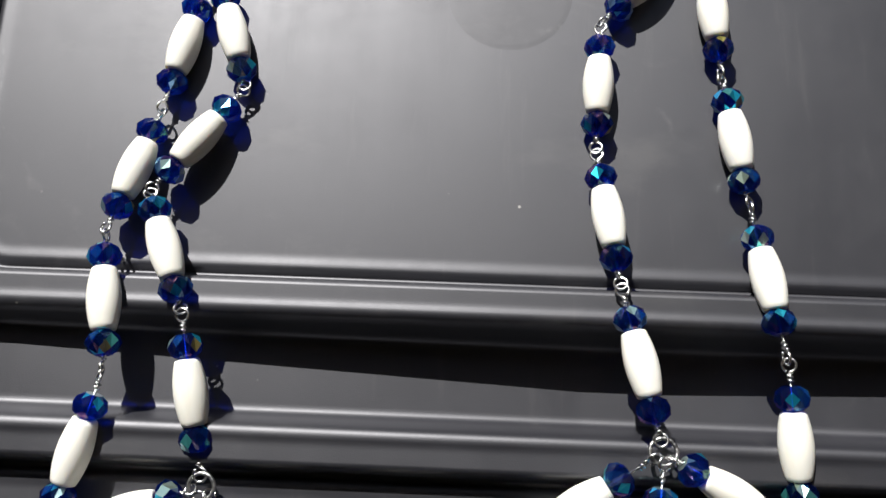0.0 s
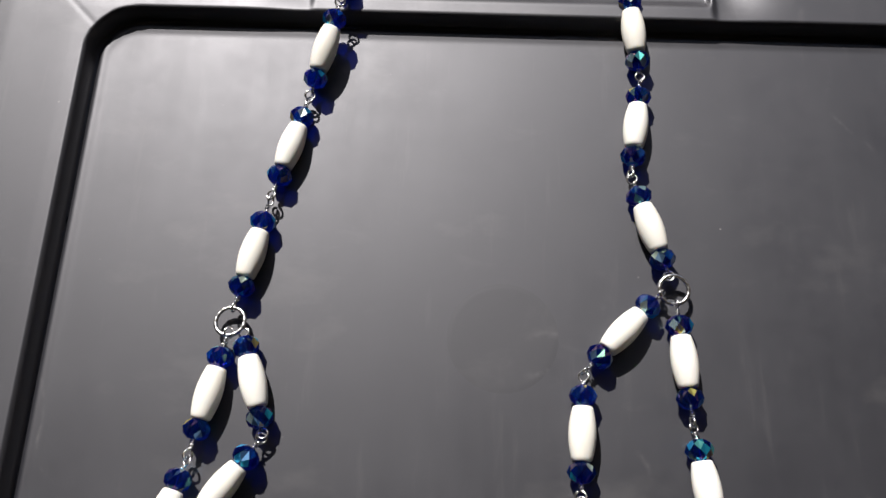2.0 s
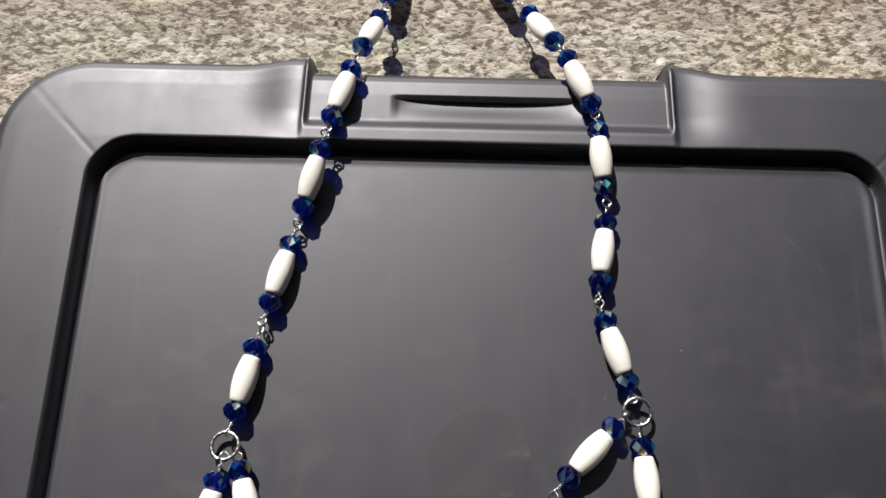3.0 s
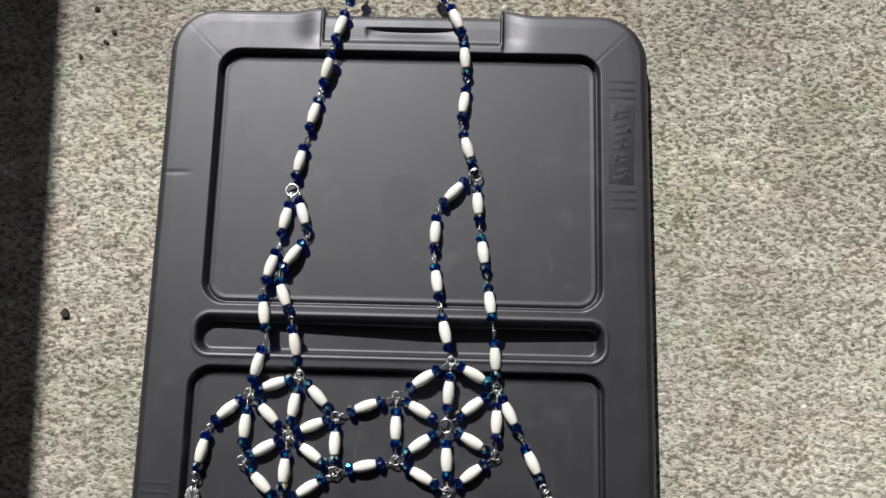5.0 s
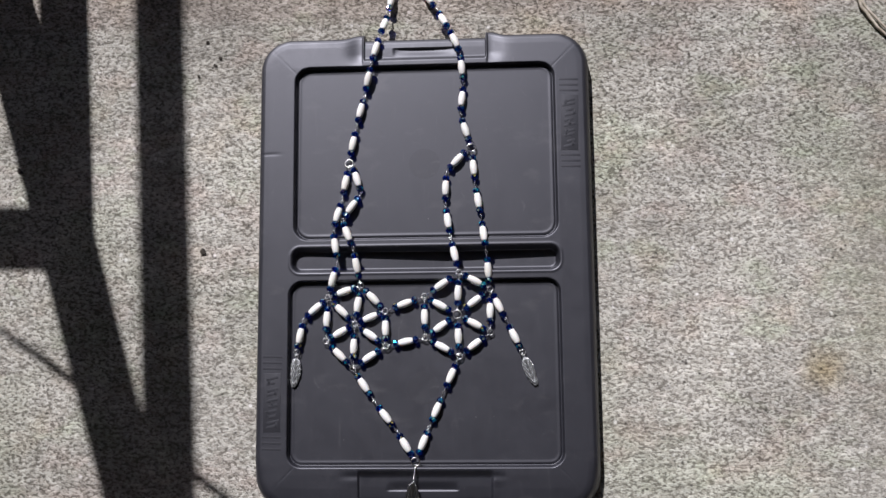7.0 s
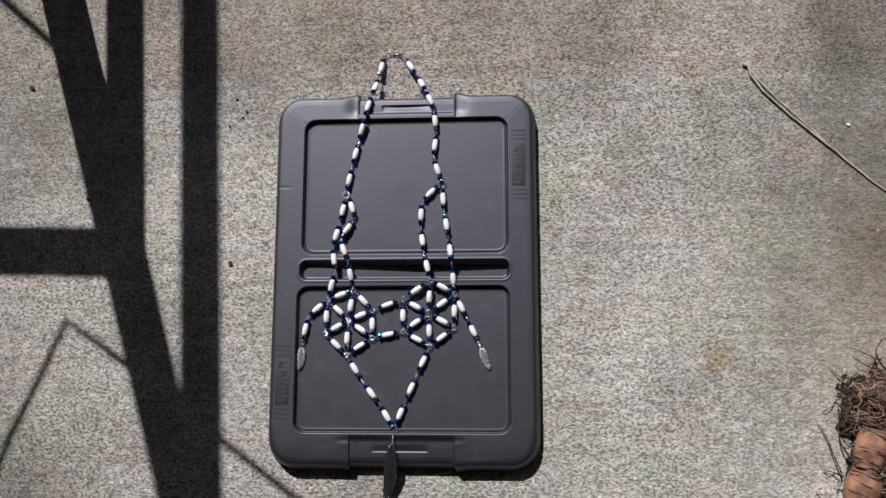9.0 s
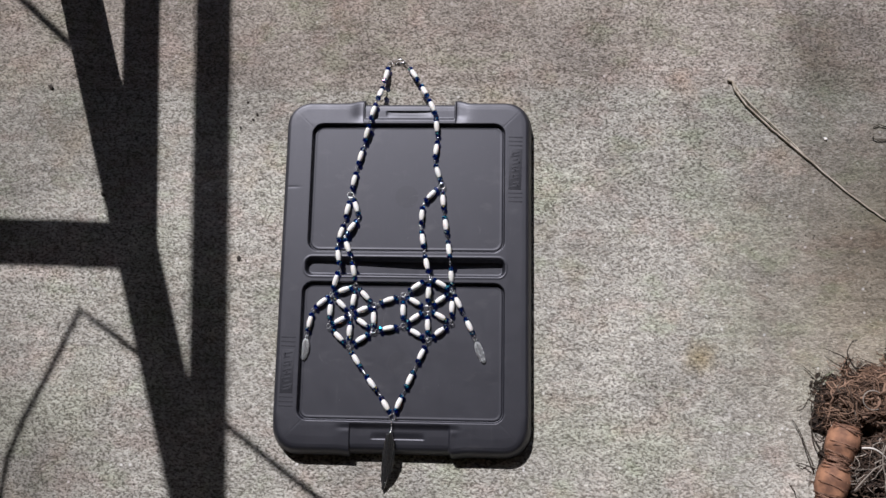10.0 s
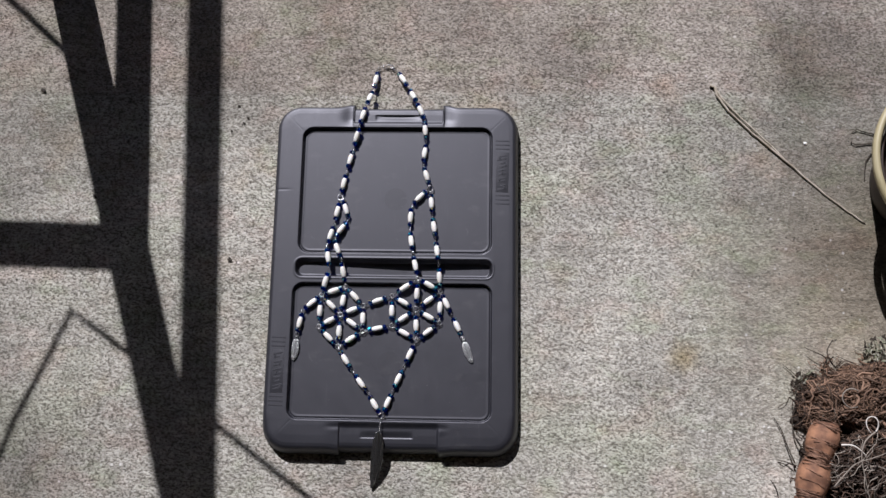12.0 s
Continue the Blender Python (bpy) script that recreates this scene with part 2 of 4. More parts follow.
def metal(name, colour, rough, dark=0.0):
    n = Nodes(name)
    col = n.mix(n.maths("MULTIPLY", n.ramp(n.noise(700, 3), (0.4, 1.0), (0.6, 0.0)), dark), colour, tuple(c * 0.18 for c in colour))
    return n.set(Base_Color=col, Metallic=1.0, Roughness=rough).mat


def dull(name, a, b, scale, rough=0.85, relief=0.0, detail=4):
    n = Nodes(name)
    fac = n.noise(scale, detail)
    n.set(Base_Color=n.mix(n.ramp(fac, (0.35, 0.0), (0.65, 1.0)), a, b), Roughness=rough)
    return (n.bump(fac, 0.6, relief) if relief else n).mat


def fibre(name, a, b):
    n = Nodes(name)
    chance = n.tree.nodes.new("ShaderNodeNewGeometry").outputs["Random Per Island"]
    return n.set(Base_Color=n.mix(chance, a, b), Roughness=0.85).mat


CONCRETE, LID, DISC, PAD, BONE, BLUE = concrete(), lid_plastic(), lid_plastic("black_plastic_disc", 0.72, 0.035), lid_plastic("black_plastic_pad", 0.7, 0.17), bone(), blue_glass()
SILVER = metal("bright_silver_wire", (0.82, 0.82, 0.82), 0.26)
PEWTER = metal("antiqued_pewter", (0.55, 0.55, 0.55), 0.34, 0.6)
PALE_PEWTER = metal("pale_pewter", (0.66, 0.67, 0.67), 0.40, 0.4)
OLD_SILVER = metal("darkened_silver", (0.52, 0.52, 0.52), 0.36, 0.6)
TIMBER = dull("weathered_timber", (0.17, 0.13, 0.09), (0.27, 0.21, 0.15), 18, 0.8, 0.002)
TWIG = dull("dry_twig", (0.32, 0.275, 0.205), (0.55, 0.49, 0.40), 60, 0.9)
SOIL = dull("dark_root_soil", (0.010, 0.006, 0.004), (0.034, 0.022, 0.014), 130, 0.95, 0.006, 6)
CLAY = dull("terracotta", (0.15, 0.072, 0.042), (0.37, 0.185, 0.102), 45, 0.8, 0.001, 6)
POT = dull("dark_brown_pot", (0.020, 0.012, 0.008), (0.035, 0.022, 0.015), 20, 0.6)
CREAM = dull("cream_plastic", (0.38, 0.33, 0.185), (0.47, 0.41, 0.25), 14, 0.5)
ROOT = fibre("brown_root_fibre", (0.03, 0.017, 0.010), (0.26, 0.155, 0.095))
BROWN_ROOT = fibre("light_brown_root", (0.055, 0.033, 0.021), (0.30, 0.185, 0.122))
DARK_ROOT = fibre("dark_brown_root", (0.018, 0.011, 0.008), (0.13, 0.082, 0.055))
RED_ROOT = fibre("reddish_root", (0.13, 0.068, 0.043), (0.30, 0.170, 0.110))
WHITE_ROOT = fibre("bleached_root", (0.62, 0.57, 0.50), (0.70, 0.66, 0.60))
PALE_ROOT = fibre("pale_root_fibre", (0.10, 0.082, 0.066), (0.40, 0.345, 0.285))
LITTER = fibre("pale_leaf_litter", (0.16, 0.17, 0.10), (0.42, 0.41, 0.33))
DEBRIS = dull("dark_leaf_crumb", (0.02, 0.016, 0.012), (0.06, 0.045, 0.03), 90)


# ---- mesh helpers ----
def link(name, verts, faces, material, parent=None, smooth=True, label=""):
    me = bpy.data.meshes.new(name)
    me.from_pydata(verts, [], faces)
    me.materials.append(material)
    if smooth:
        me.shade_smooth()
    me.update()
    ob = new(name, me)
    ob.parent = parent
    return tagged(ob, label)


def part(name, bm, material, parent, label="", smooth=True):
    bmesh.ops.recalc_face_normals(bm, faces=bm.faces)
    me = bpy.data.meshes.new(name)
    bm.to_mesh(me)
    bm.free()
    me.materials.append(material)
    if smooth:
        me.shade_smooth()
    ob = new(name, me)
    ob.parent = parent
    return tagged(ob, label)


def thing(name, at, label, category, group="", kind=""):
    ob = new(name)
    ob.empty_display_size = 0.05
    ob.location = at
    return tagged(ob, label, category, group, kind)


def tube(points, radii, sides=6, closed=False):
    """Vertices and faces of a round tube along a line of points."""
    pts = [Vector(p) for p in points]
    n = len(pts)
    if isinstance(radii, (int, float)):
        radii = [radii] * n
    verts, faces, side = [], [], None
    for i, p in enumerate(pts):
        a, b = pts[(i - 1) % n] if closed or i else p, pts[(i + 1) % n] if closed or i < n - 1 else p
        ahead = (b - a).normalized()
        if side is None:
            side = ahead.orthogonal().normalized()
        side = (side - ahead * side.dot(ahead)).normalized()
        up = ahead.cross(side)
        for k in range(sides):
            c = 2 * math.pi * k / sides
            verts.append(p + radii[i] * (math.cos(c) * side + math.sin(c) * up))
    for i in range(n if closed else n - 1):
        j = (i + 1) % n
        for k in range(sides):
            m = (k + 1) % sides
            faces.append((i * sides + k, i * sides + m, j * sides + m, j * sides + k))
    if not closed:
        faces.append(tuple(reversed(range(sides))))
        faces.append(tuple(range((n - 1) * sides, n * sides)))
    return verts, faces


def join(*pieces):
    verts, faces = [], []
    for v, f in pieces:
        k = len(verts)
        verts.extend(v)
        faces.extend(tuple(i + k for i in face) for face in f)
    return verts, faces


def lathe(profile, sides):
    """Round body about the x axis from rows of (x, radius), open at both ends."""
    verts = [(x, r * math.cos(2 * math.pi * k / sides), r * math.sin(2 * math.pi * k / sides)) for x, r in profile for k in range(sides)]
    faces = [(i * sides + k, i * sides + (k + 1) % sides, (i + 1) * sides + (k + 1) % sides, (i + 1) * sides + k)
             for i in range(len(profile) - 1) for k in range(sides)]
    return verts, faces


def along(a, b, roll=0.0, at=0.5, stretch=1.0):
    """The pose of a body that lies along x, set between two points."""
    a, b = Vector(a), Vector(b)
    turn = (b - a).to_track_quat("X", "Z").to_matrix().to_4x4()
    return Matrix.Translation(a.lerp(b, at)) @ turn @ Matrix.Rotation(roll, 4, "X") @ Matrix.Diagonal((stretch, 1, 1, 1))


def bevelled_box(size, bevel):
    bm = bmesh.new()
    bmesh.ops.create_cube(bm, size=1.0, matrix=Matrix.Diagonal((*size, 1)))
    bmesh.ops.bevel(bm, geom=bm.edges[:], offset=bevel, segments=2, affect="EDGES", profile=0.6)
    return bm


# ---- ground: one concrete sheet to the horizon ----
bm = bmesh.new()
bmesh.ops.create_grid(bm, x_segments=8, y_segments=8, size=400)
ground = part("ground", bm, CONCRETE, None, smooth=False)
tagged(ground, "grey weathered concrete with speckled sandy grain", "ground", kind="structure")

# ---- storage box lid ----
RIM, PANEL, SLOT = 0.0362, 0.0278, 0.0155     # heights over the ground
MID = 0.029                                   # the lid's middle in y


def rounded(x, y, x0, x1, y0, y1, r):
    """Signed distance to a rectangle with round corners; negative inside."""
    qx = np.abs(x - (x0 + x1) / 2) - (x1 - x0) / 2 + r
    qy = np.abs(y - (y0 + y1) / 2) - (y1 - y0) / 2 + r
    return np.hypot(np.maximum(qx, 0), np.maximum(qy, 0)) + np.minimum(np.maximum(qx, qy), 0) - r


def ease(t):
    t = np.clip(t, 0, 1)
    return t * t * (3 - 2 * t)


def lid_height(x, y):
    fold = np.abs(y - MID)                    # both ends are alike but for the softer near one
    near = ease((MID - 0.285 - y) / 0.06)
    tab = np.where(y > MID, ease((fold - 0.318) / 0.008), ease((fold - 0.303) / 0.013))
    across = np.where(y > MID, 0.0950 - np.abs(x - 0.0035), np.minimum(x + 0.0995, (0.0985 - x) * 0.2))
    inside = ease(across / 0.0016 + 0.5) * tab
    flank = np.exp(-((np.abs(x - 0.0035) - 0.1020) / 0.0165) ** 2) * (1 - inside) * ease((fold - 0.306) / 0.026)
    flank = flank * np.where(y > MID, 1.0, 0.45)
    edge = rounded(x, y, -0.2605, 0.2605, MID - 0.3700, MID + 0.3645, 0.056) + 0.002 * inside - 0.007 * flank
    k = RIM / 0.034
    h = np.interp(-edge, (-0.006, 0, 0.004, 0.0065, 0.0095, 0.014, 0.022), (-0.012, 0, 0.0215 * k, 0.0280 * k, 0.0318 * k, 0.0336 * k, RIM)) * (1 - near)
    h += np.interp(-edge, (-0.006, 0, 0.002, 0.0065, 0.0100, 0.0135, 0.0180, 0.024, 0.040), (-0.012, 0, 0.0080, 0.0205, 0.0282, 0.0325, 0.0346, 0.0356, RIM)) * near
    # the rim falls gently outwards on all four sides and meets in mitres at the corners
    h -= 0.0016 * np.clip(1 - np.minimum(0.2605 - np.abs(x), 0.3645 - fold) / 0.054, 0, 1)
    mitre = (0.2605 - np.abs(x)) - (0.3645 - fold)
    h -= 0.00020 * np.exp(-(mitre / 0.0015) ** 2) * ease((np.abs(x) - 0.190) / 0.01)
    # a shallow crease across one long rim
    h -= 0.0006 * np.exp(-((y - 0.203 - 0.02 * (x + 0.24)) / 0.0014) ** 2) * ease((-0.214 - x) / 0.02)
    for x0, x1, y0, y1, r in ((-0.2000, 0.2040, 0.0675, 0.3405, 0.024), (-0.2065, 0.2050, -0.2717, 0.0060, 0.022)):
        d = rounded(x, y, x0, x1, y0, y1, r)
        h -= (RIM - PANEL - 0.0006) * ease(-d / 0.0026) + 0.0024 * np.exp(-((d + 0.0033) / 0.0016) ** 2)
        flat = ease((-d - 0.0060) / 0.0050)
        h = h * (1 - flat) + PANEL * flat
    warp = 0.0085 * np.clip((0.03 - x) / 0.2, 0, 1) + 0.004 * np.clip((x - 0.06) / 0.14, 0, 1)   # the trough's bowed floor
    d = rounded(x, y, -0.2030, 0.2055, 0.0175, 0.0565, 0.015)
    h += 0.0006 * np.exp(-((d - 0.0018) / 0.0016) ** 2) - (RIM - SLOT - warp) * np.interp(-d, (0, 0.0008, 0.0016, 0.0052, 0.0064, 0.0080), (0, 0.03, 0.10, 0.92, 0.985, 1))
    h -= np.where(y > MID, 0.0044, 0.0056) * inside
    # a soft hollow leads down into the near tab, wider than the tab itself
    h -= 0.0016 * np.exp(-((y - MID + 0.3125) / 0.0055) ** 2) * ease((x + 0.135) / 0.03) * ease((0.128 - x) / 0.03) * (1 - inside)
    scoop = np.clip(1 - np.where(y > MID, (x - 0.003) / 0.049, (x + 0.004) / 0.053) ** 2, 0, 1) ** 0.4
    step = np.where(y > MID, 0.3395, 0.3350)
    h -= np.where(y > MID, 0.0042, 0.0026) * scoop * ease((fold - step + 0.0155) / 0.014) * (fold < step)
    return h - 0.0042 * flank * ease((np.abs(x - 0.0035) - 0.0950) / 0.0035)


def lines(low, high, coarse, fine, marks, reach=0.011):
    some = set(np.round(np.arange(low, high + 1e-6, coarse), 5))
    for m in marks:
        some = {v for v in some if abs(v - m) > reach}
        some |= set(np.round(np.arange(m - reach, m + reach + 1e-6, fine), 5))
    kept = []
    for v in sorted(some):
        if not kept or v - kept[-1] > 0.6 * fine:
            kept.append(float(v))
    return np.array(kept)


def make_lid():
    lid = thing("storage_box_lid", (0, MID, 0), "black plastic storage box lid with two recessed panels on concrete", "lid")
    xs = lines(-0.2665, 0.2665, 0.002, 0.001, (-0.255, 0.255, -0.203, 0.203, -0.0915, -0.0995, 0.0985), 0.013)
    ys = lines(MID - 0.378, MID + 0.378, 0.002, 0.001, (MID - 0.365, MID - 0.344, MID + 0.360, 0.340, 0.0705, 0.055, 0.0215, 0.0025, -0.271,
               MID + 0.3395, MID - 0.3350, MID + 0.322, MID - 0.322), 0.012)
    gx, gy = np.meshgrid(xs, ys)
    gz = lid_height(gx, gy)
    wide, high = len(xs), len(ys)
    verts = np.stack([gx.ravel(), gy.ravel() - MID, gz.ravel()], 1)
    keep = (gz > -0.004).ravel()
    faces = []
    for j in range(high - 1):
        for i in range(wide - 1):
            a = j * wide + i
            face = (a, a + 1, a + wide + 1, a + wide)
            if all(keep[k] for k in face):
                faces.append(face)
    used = sorted({k for face in faces for k in face})
    slot = {k: n for n, k in enumerate(used)}
    link("body", [tuple(verts[k]) for k in used], [tuple(slot[k] for k in face) for face in faces], LID, lid)
    # raised lettering pads on both long rims, too worn to read
    for px, py, turn in ((0.2250, 0.2430, -0.03), (-0.2290, -0.176, math.pi)):
        lift = float(lid_height(np.array([px]), np.array([py]))[0])
        tilt = Matrix.Rotation(math.copysign(0.0296, px), 4, "Y")
        pad = part("embossed_pad", bevelled_box((0.026, 0.087, 0.0007), 0.0003), PAD, lid, "raised worn lettering pad")
        pad.matrix_basis = Matrix.Translation((px, py - MID, lift - 0.0001)) @ tilt @ Matrix.Rotation(turn, 4, "Z")
        strokes = ((-0.036, 0.0, 0.019), (-0.0285, 0.002, 0.013), (-0.019, -0.001, 0.017), (-0.0125, 0.0015, 0.013), (-0.0035, 0.0, 0.018), (0.0045, -0.0015, 0.014), (0.013, 0.001, 0.017), (0.0205, 0.0, 0.012), (0.0285, -0.002, 0.019), (0.0355, 0.001, 0.014))
        for k, (dy, dx, tall) in enumerate(strokes):
            bar = part("letter_bar", bevelled_box((tall, 0.0046, 0.0004), 0.00018), PAD, pad)
            bar.matrix_basis = Matrix.Translation((dx, dy, 0.00025)) @ Matrix.Rotation(0.24, 4, "Z")
            if k % 2 == 0:
                bar = part("letter_bar", bevelled_box((0.0040, 0.0085, 0.0004), 0.00018), PAD, pad)
                bar.location = (dx + (0.005, -0.004, 0.0, 0.006, -0.005)[k // 2], dy + 0.0038, 0.00025)
        # short ribs across the rim beyond both ends of the pad
        for side in (-1, 1):
            for k in range(3):
                rib = part("grip_rib", bevelled_box((0.029, 0.0036, 0.00028), 0.00013), PAD, lid)
                rib.matrix_basis = Matrix.Translation((px, py - MID + side * (0.0505 + 0.0088 * k), lift - 0.0001)) @ tilt @ Matrix.Rotation(-0.03, 4, "Z")
    # faint round moulding marks in both panels
    for cx, cy in ((0.0015, 0.1850), (-0.003, -0.157)):
        mark = link("mould_mark", *lathe([(-0.00001, 0.0246), (0.00003, 0.0218), (0.00003, 0.0002)], 64), DISC, lid, smooth=False)
        mark.matrix_basis = Matrix.Translation((cx, cy - MID, PANEL)) @ Matrix.Rotation(-math.pi / 2, 4, "Y")
    return lid


make_lid()

# ---- beaded necklace ----
NECK = thing("beaded_necklace", (0, 0, PANEL), "white bone and blue crystal necklace with feather charms on lid", "necklace")
LIE = 0.0056                                  # how high the wire runs over what it lies on
BASE = Matrix.Translation((0, 0, -PANEL))     # the necklace's own space


def white_bead_mesh():
    prof = [(-0.0101, 0.0012), (-0.0108, 0.0020), (-0.0111, 0.0033), (-0.0107, 0.0041)]
    prof += [(x, 0.0041 + 0.0016 * math.cos(x / 0.0107 * math.pi / 2) ** 0.85) for x in np.linspace(-0.0094, 0.0094, 9)]
    prof += [(-x, r) for x, r in reversed(prof[:4])]
    return lathe(prof, 20)


def blue_bead_mesh():
    """A rondelle cut with two rows of facets."""
    n = 8
    rows = ((-0.0041, 0.0028, 0), (-0.0025, 0.0050, 0.5), (0.0, 0.0060, 0), (0.0025, 0.0050, 0.5), (0.0041, 0.0028, 0))
    verts = [(x, r * math.cos(2 * math.pi * (k + h) / n), r * math.sin(2 * math.pi * (k + h) / n)) for x, r, h in rows for k in range(n)]
    faces = []
    for k in range(n):
        m, w = (k + 1) % n, (k - 1) % n
        faces += [(k, n + k, 2 * n + k, n + w), (n + k, 2 * n + m, 3 * n + k, 2 * n + k), (2 * n + k, 3 * n + k, 4 * n + k, 3 * n + w)]
        faces += [(k, m, n + k), (4 * n + m, 4 * n + k, 3 * n + k)]
    faces += [tuple(reversed(range(n))), tuple(range(4 * n, 5 * n))]
    # every facet stands alone, so that each catches the light by itself
    return [verts[i] for f in faces for i in f], [tuple(range(k, k + len(f))) for k, f in zip(np.cumsum([0] + [len(f) for f in faces]).tolist(), faces)]


def wire_mesh():
    """A straight pin with a turned eye at each end; 54 mm from eye to eye."""
    pieces = [tube([(-0.0235, 0, 0), (0.0235, 0, 0)], 0.0005, 6)]
    for s in (-1, 1):
        eye = [(s * (0.0258 - 0.0022 * math.cos(a)), 0.0022 * math.sin(a), 0.0004 * s * a / 3) for a in np.linspace(-0.15, 5.9, 16)]
        pieces.append(tube(eye, 0.0005, 6))
        coil = [(s * (0.0205 + 0.0028 * k / 16), 0.0009 * math.cos(k * 0.8), 0.0009 * math.sin(k * 0.8)) for k in range(17)]
        pieces.append(tube(coil, 0.0004, 5))
    return join(*pieces)


def ring_mesh(radius, wire):
    turns = np.linspace(0, 2 * math.pi, 60, endpoint=False)
    return tube([(radius * math.cos(a), radius * math.sin(a), 0) for a in turns], [wire * (1 + 0.06 * math.sin(15 * a)) for a in turns], 8, True)


MESH = {}
for kind, (v, f), mat_, smooth in (("bone_bead", white_bead_mesh(), BONE, True), ("crystal_bead", blue_bead_mesh(), BLUE, False),
                                  ("wire_link", wire_mesh(), SILVER, True), ("jump_ring", ring_mesh(0.0063, 0.0009), SILVER, True),
                                  ("small_jump_ring", ring_mesh(0.0043, 0.0007), PEWTER, True)):
    me = bpy.data.meshes.new(kind)
    me.from_pydata(v, [], f)
    me.materials.append(mat_)
    if smooth:
        me.shade_smooth()
    MESH[kind] = me


def put(kind, m, label=""):
    ob = new("jump_ring" if kind == "small_jump_ring" else kind, MESH[kind])
    ob.parent = NECK
    ob.matrix_basis = BASE @ m
    return tagged(ob, label)


rand = random.Random(4)


def unit(a, b):
    """Crystal, bone, crystal on one wire from eye to eye."""
    a, b = Vector(a), Vector(b)
    length = (b - a).length
    put("wire_link", along(a, b, rand.uniform(0, 6.3), stretch=min(1.1, length / 0.054)))
    slack = min(0.0, (length - 0.045) / 2)
    spin = rand.uniform(-0.0006, 0.0006)
    for off, kind in ((0, "bone_bead"), (-0.0153 - slack * 0.3, "crystal_bead"), (0.0153 + slack * 0.3, "crystal_bead")):
        put(kind, along(a, b, rand.uniform(0, 6.3), at=0.5 + (off + spin) / length))


def high(x, y):
    """The height of the wire over a point."""
    if abs(y - MID) > 0.366 or abs(x) > 0.26:
        return LIE
    return max(float(lid_height(np.array([x]), np.array([y]))[0]), PANEL) + LIE


def strand(points):
    full = [(x, y, z[0] if z else high(x, y)) for x, y, *z in points]
    # the end eyes hang on the rims of the rings
    for end, near in ((0, 1), (-1, -2)):
        if tuple(points[end]) in RINGS:
            a, b = Vector(full[end]), Vector(full[near])
            full[end] = tuple(a + (b - a).normalized() * RINGS[tuple(points[end])])
    for a, b in zip(full, full[1:]):
        unit(a, b)
    return full


RING_L, RING_R, RING_B = (-0.1148, 0.1868), (0.0742, 0.2072), (-0.0145, -0.263)
L_TL, L_T, L_TR, L_BR, L_B, L_BL, L_HUB = (-0.146, -0.020), (-0.0962, -0.002), (-0.059, -0.041), (-0.058, -0.0935), (-0.108, -0.126), (-0.149, -0.085), (-0.105, -0.060)
R_TL, R_T, R_TR, R_BR, R_B, R_BL, R_HUB = (0.000, -0.020), (0.053, 0.0150), (0.0992, -0.010), (0.0985, -0.0745), (0.052, -0.110), (0.001, -0.0815), (0.0495, -0.0475)

RINGS = {p: 0.0052 for p in (RING_L, RING_R, RING_B, R_HUB)}
RINGS |= {p: 0.0026 for p in (L_TL, L_T, L_TR, L_BR, L_B, L_BL, L_HUB, R_TL, R_T, R_TR, R_BR, R_B, R_BL)}

# neck strands, from the rings over the far rim down to the concrete
strand([RING_L, (-0.1032, 0.2438), (-0.0905, 0.2945), (-0.0785, 0.343), (-0.0665, 0.388, 0.037), (-0.0555, 0.433, 0.014), (-0.047, 0.482, LIE)])
strand([RING_R, (0.0578, 0.2595), (0.0635, 0.309), (0.0585, 0.359), (0.043, 0.394, 0.037), (0.022, 0.437, 0.015), (-0.006, 0.481, LIE)])
# doubled strands from the rings to the two rosettes
strand([(-0.1146, 0.1831), (-0.1253, 0.1298), (-0.1378, 0.0818, 0.0385), (-0.1305, 0.0338, 0.0420), L_TL])
strand([(-0.1088, 0.1830), (-0.0955, 0.1395), (-0.1242, 0.0972, 0.0380), (-0.1070, 0.0545, 0.0415), L_T])
strand([(0.0689, 0.2062), (0.0350, 0.1698), (0.0332, 0.1195), (0.0407, 0.0688, 0.0390), R_T])
strand([RING_R, (0.0795, 0.1502), (0.0870, 0.1010), (0.0945, 0.0455, 0.0415), R_TR])
# rosettes: six spokes and six sides each
for hub, corners in ((L_HUB, (L_TL, L_T, L_TR, L_BR, L_B, L_BL)), (R_HUB, (R_TL, R_T, R_TR, R_BR, R_B, R_BL))):
    for k, corner in enumerate(corners):
        strand([corner, corners[(k + 1) % 6]])
        strand([hub, corner])
strand([L_TR, R_TL])
strand([L_BR, R_BL])
# side danglers and the V down to the long feather
END_L, END_R = (-0.193, -0.1015), (0.1458, -0.1045)
strand([L_TL, (-0.183, -0.0520), END_L])
strand([R_TR, (0.122, -0.056), END_R])
strand([L_B, (-0.076, -0.1745), (-0.042, -0.219), RING_B])
strand([R_B, (0.0275, -0.1645), (0.0065, -0.2125), RING_B])
for (x, y), kind in [(p, "jump_ring") for p in (RING_L, RING_R, RING_B, R_HUB)] + \
        [(p, "small_jump_ring") for p in (L_TL, L_T, L_TR, L_BR, L_B, L_BL, L_HUB, R_TL, R_T, R_TR, R_BR, R_B, R_BL, END_L, END_R)]:
    lift = 0.0032 if (x, y) in (RING_B, R_HUB) else rand.uniform(-0.001, 0.001)     # two of the large rings lie on top of the wires
    put(kind, Matrix.Translation((x, y, high(x, y) + lift)) @ Euler((rand.uniform(-0.12, 0.12), rand.uniform(-0.12, 0.12), 0)).to_matrix().to_4x4())


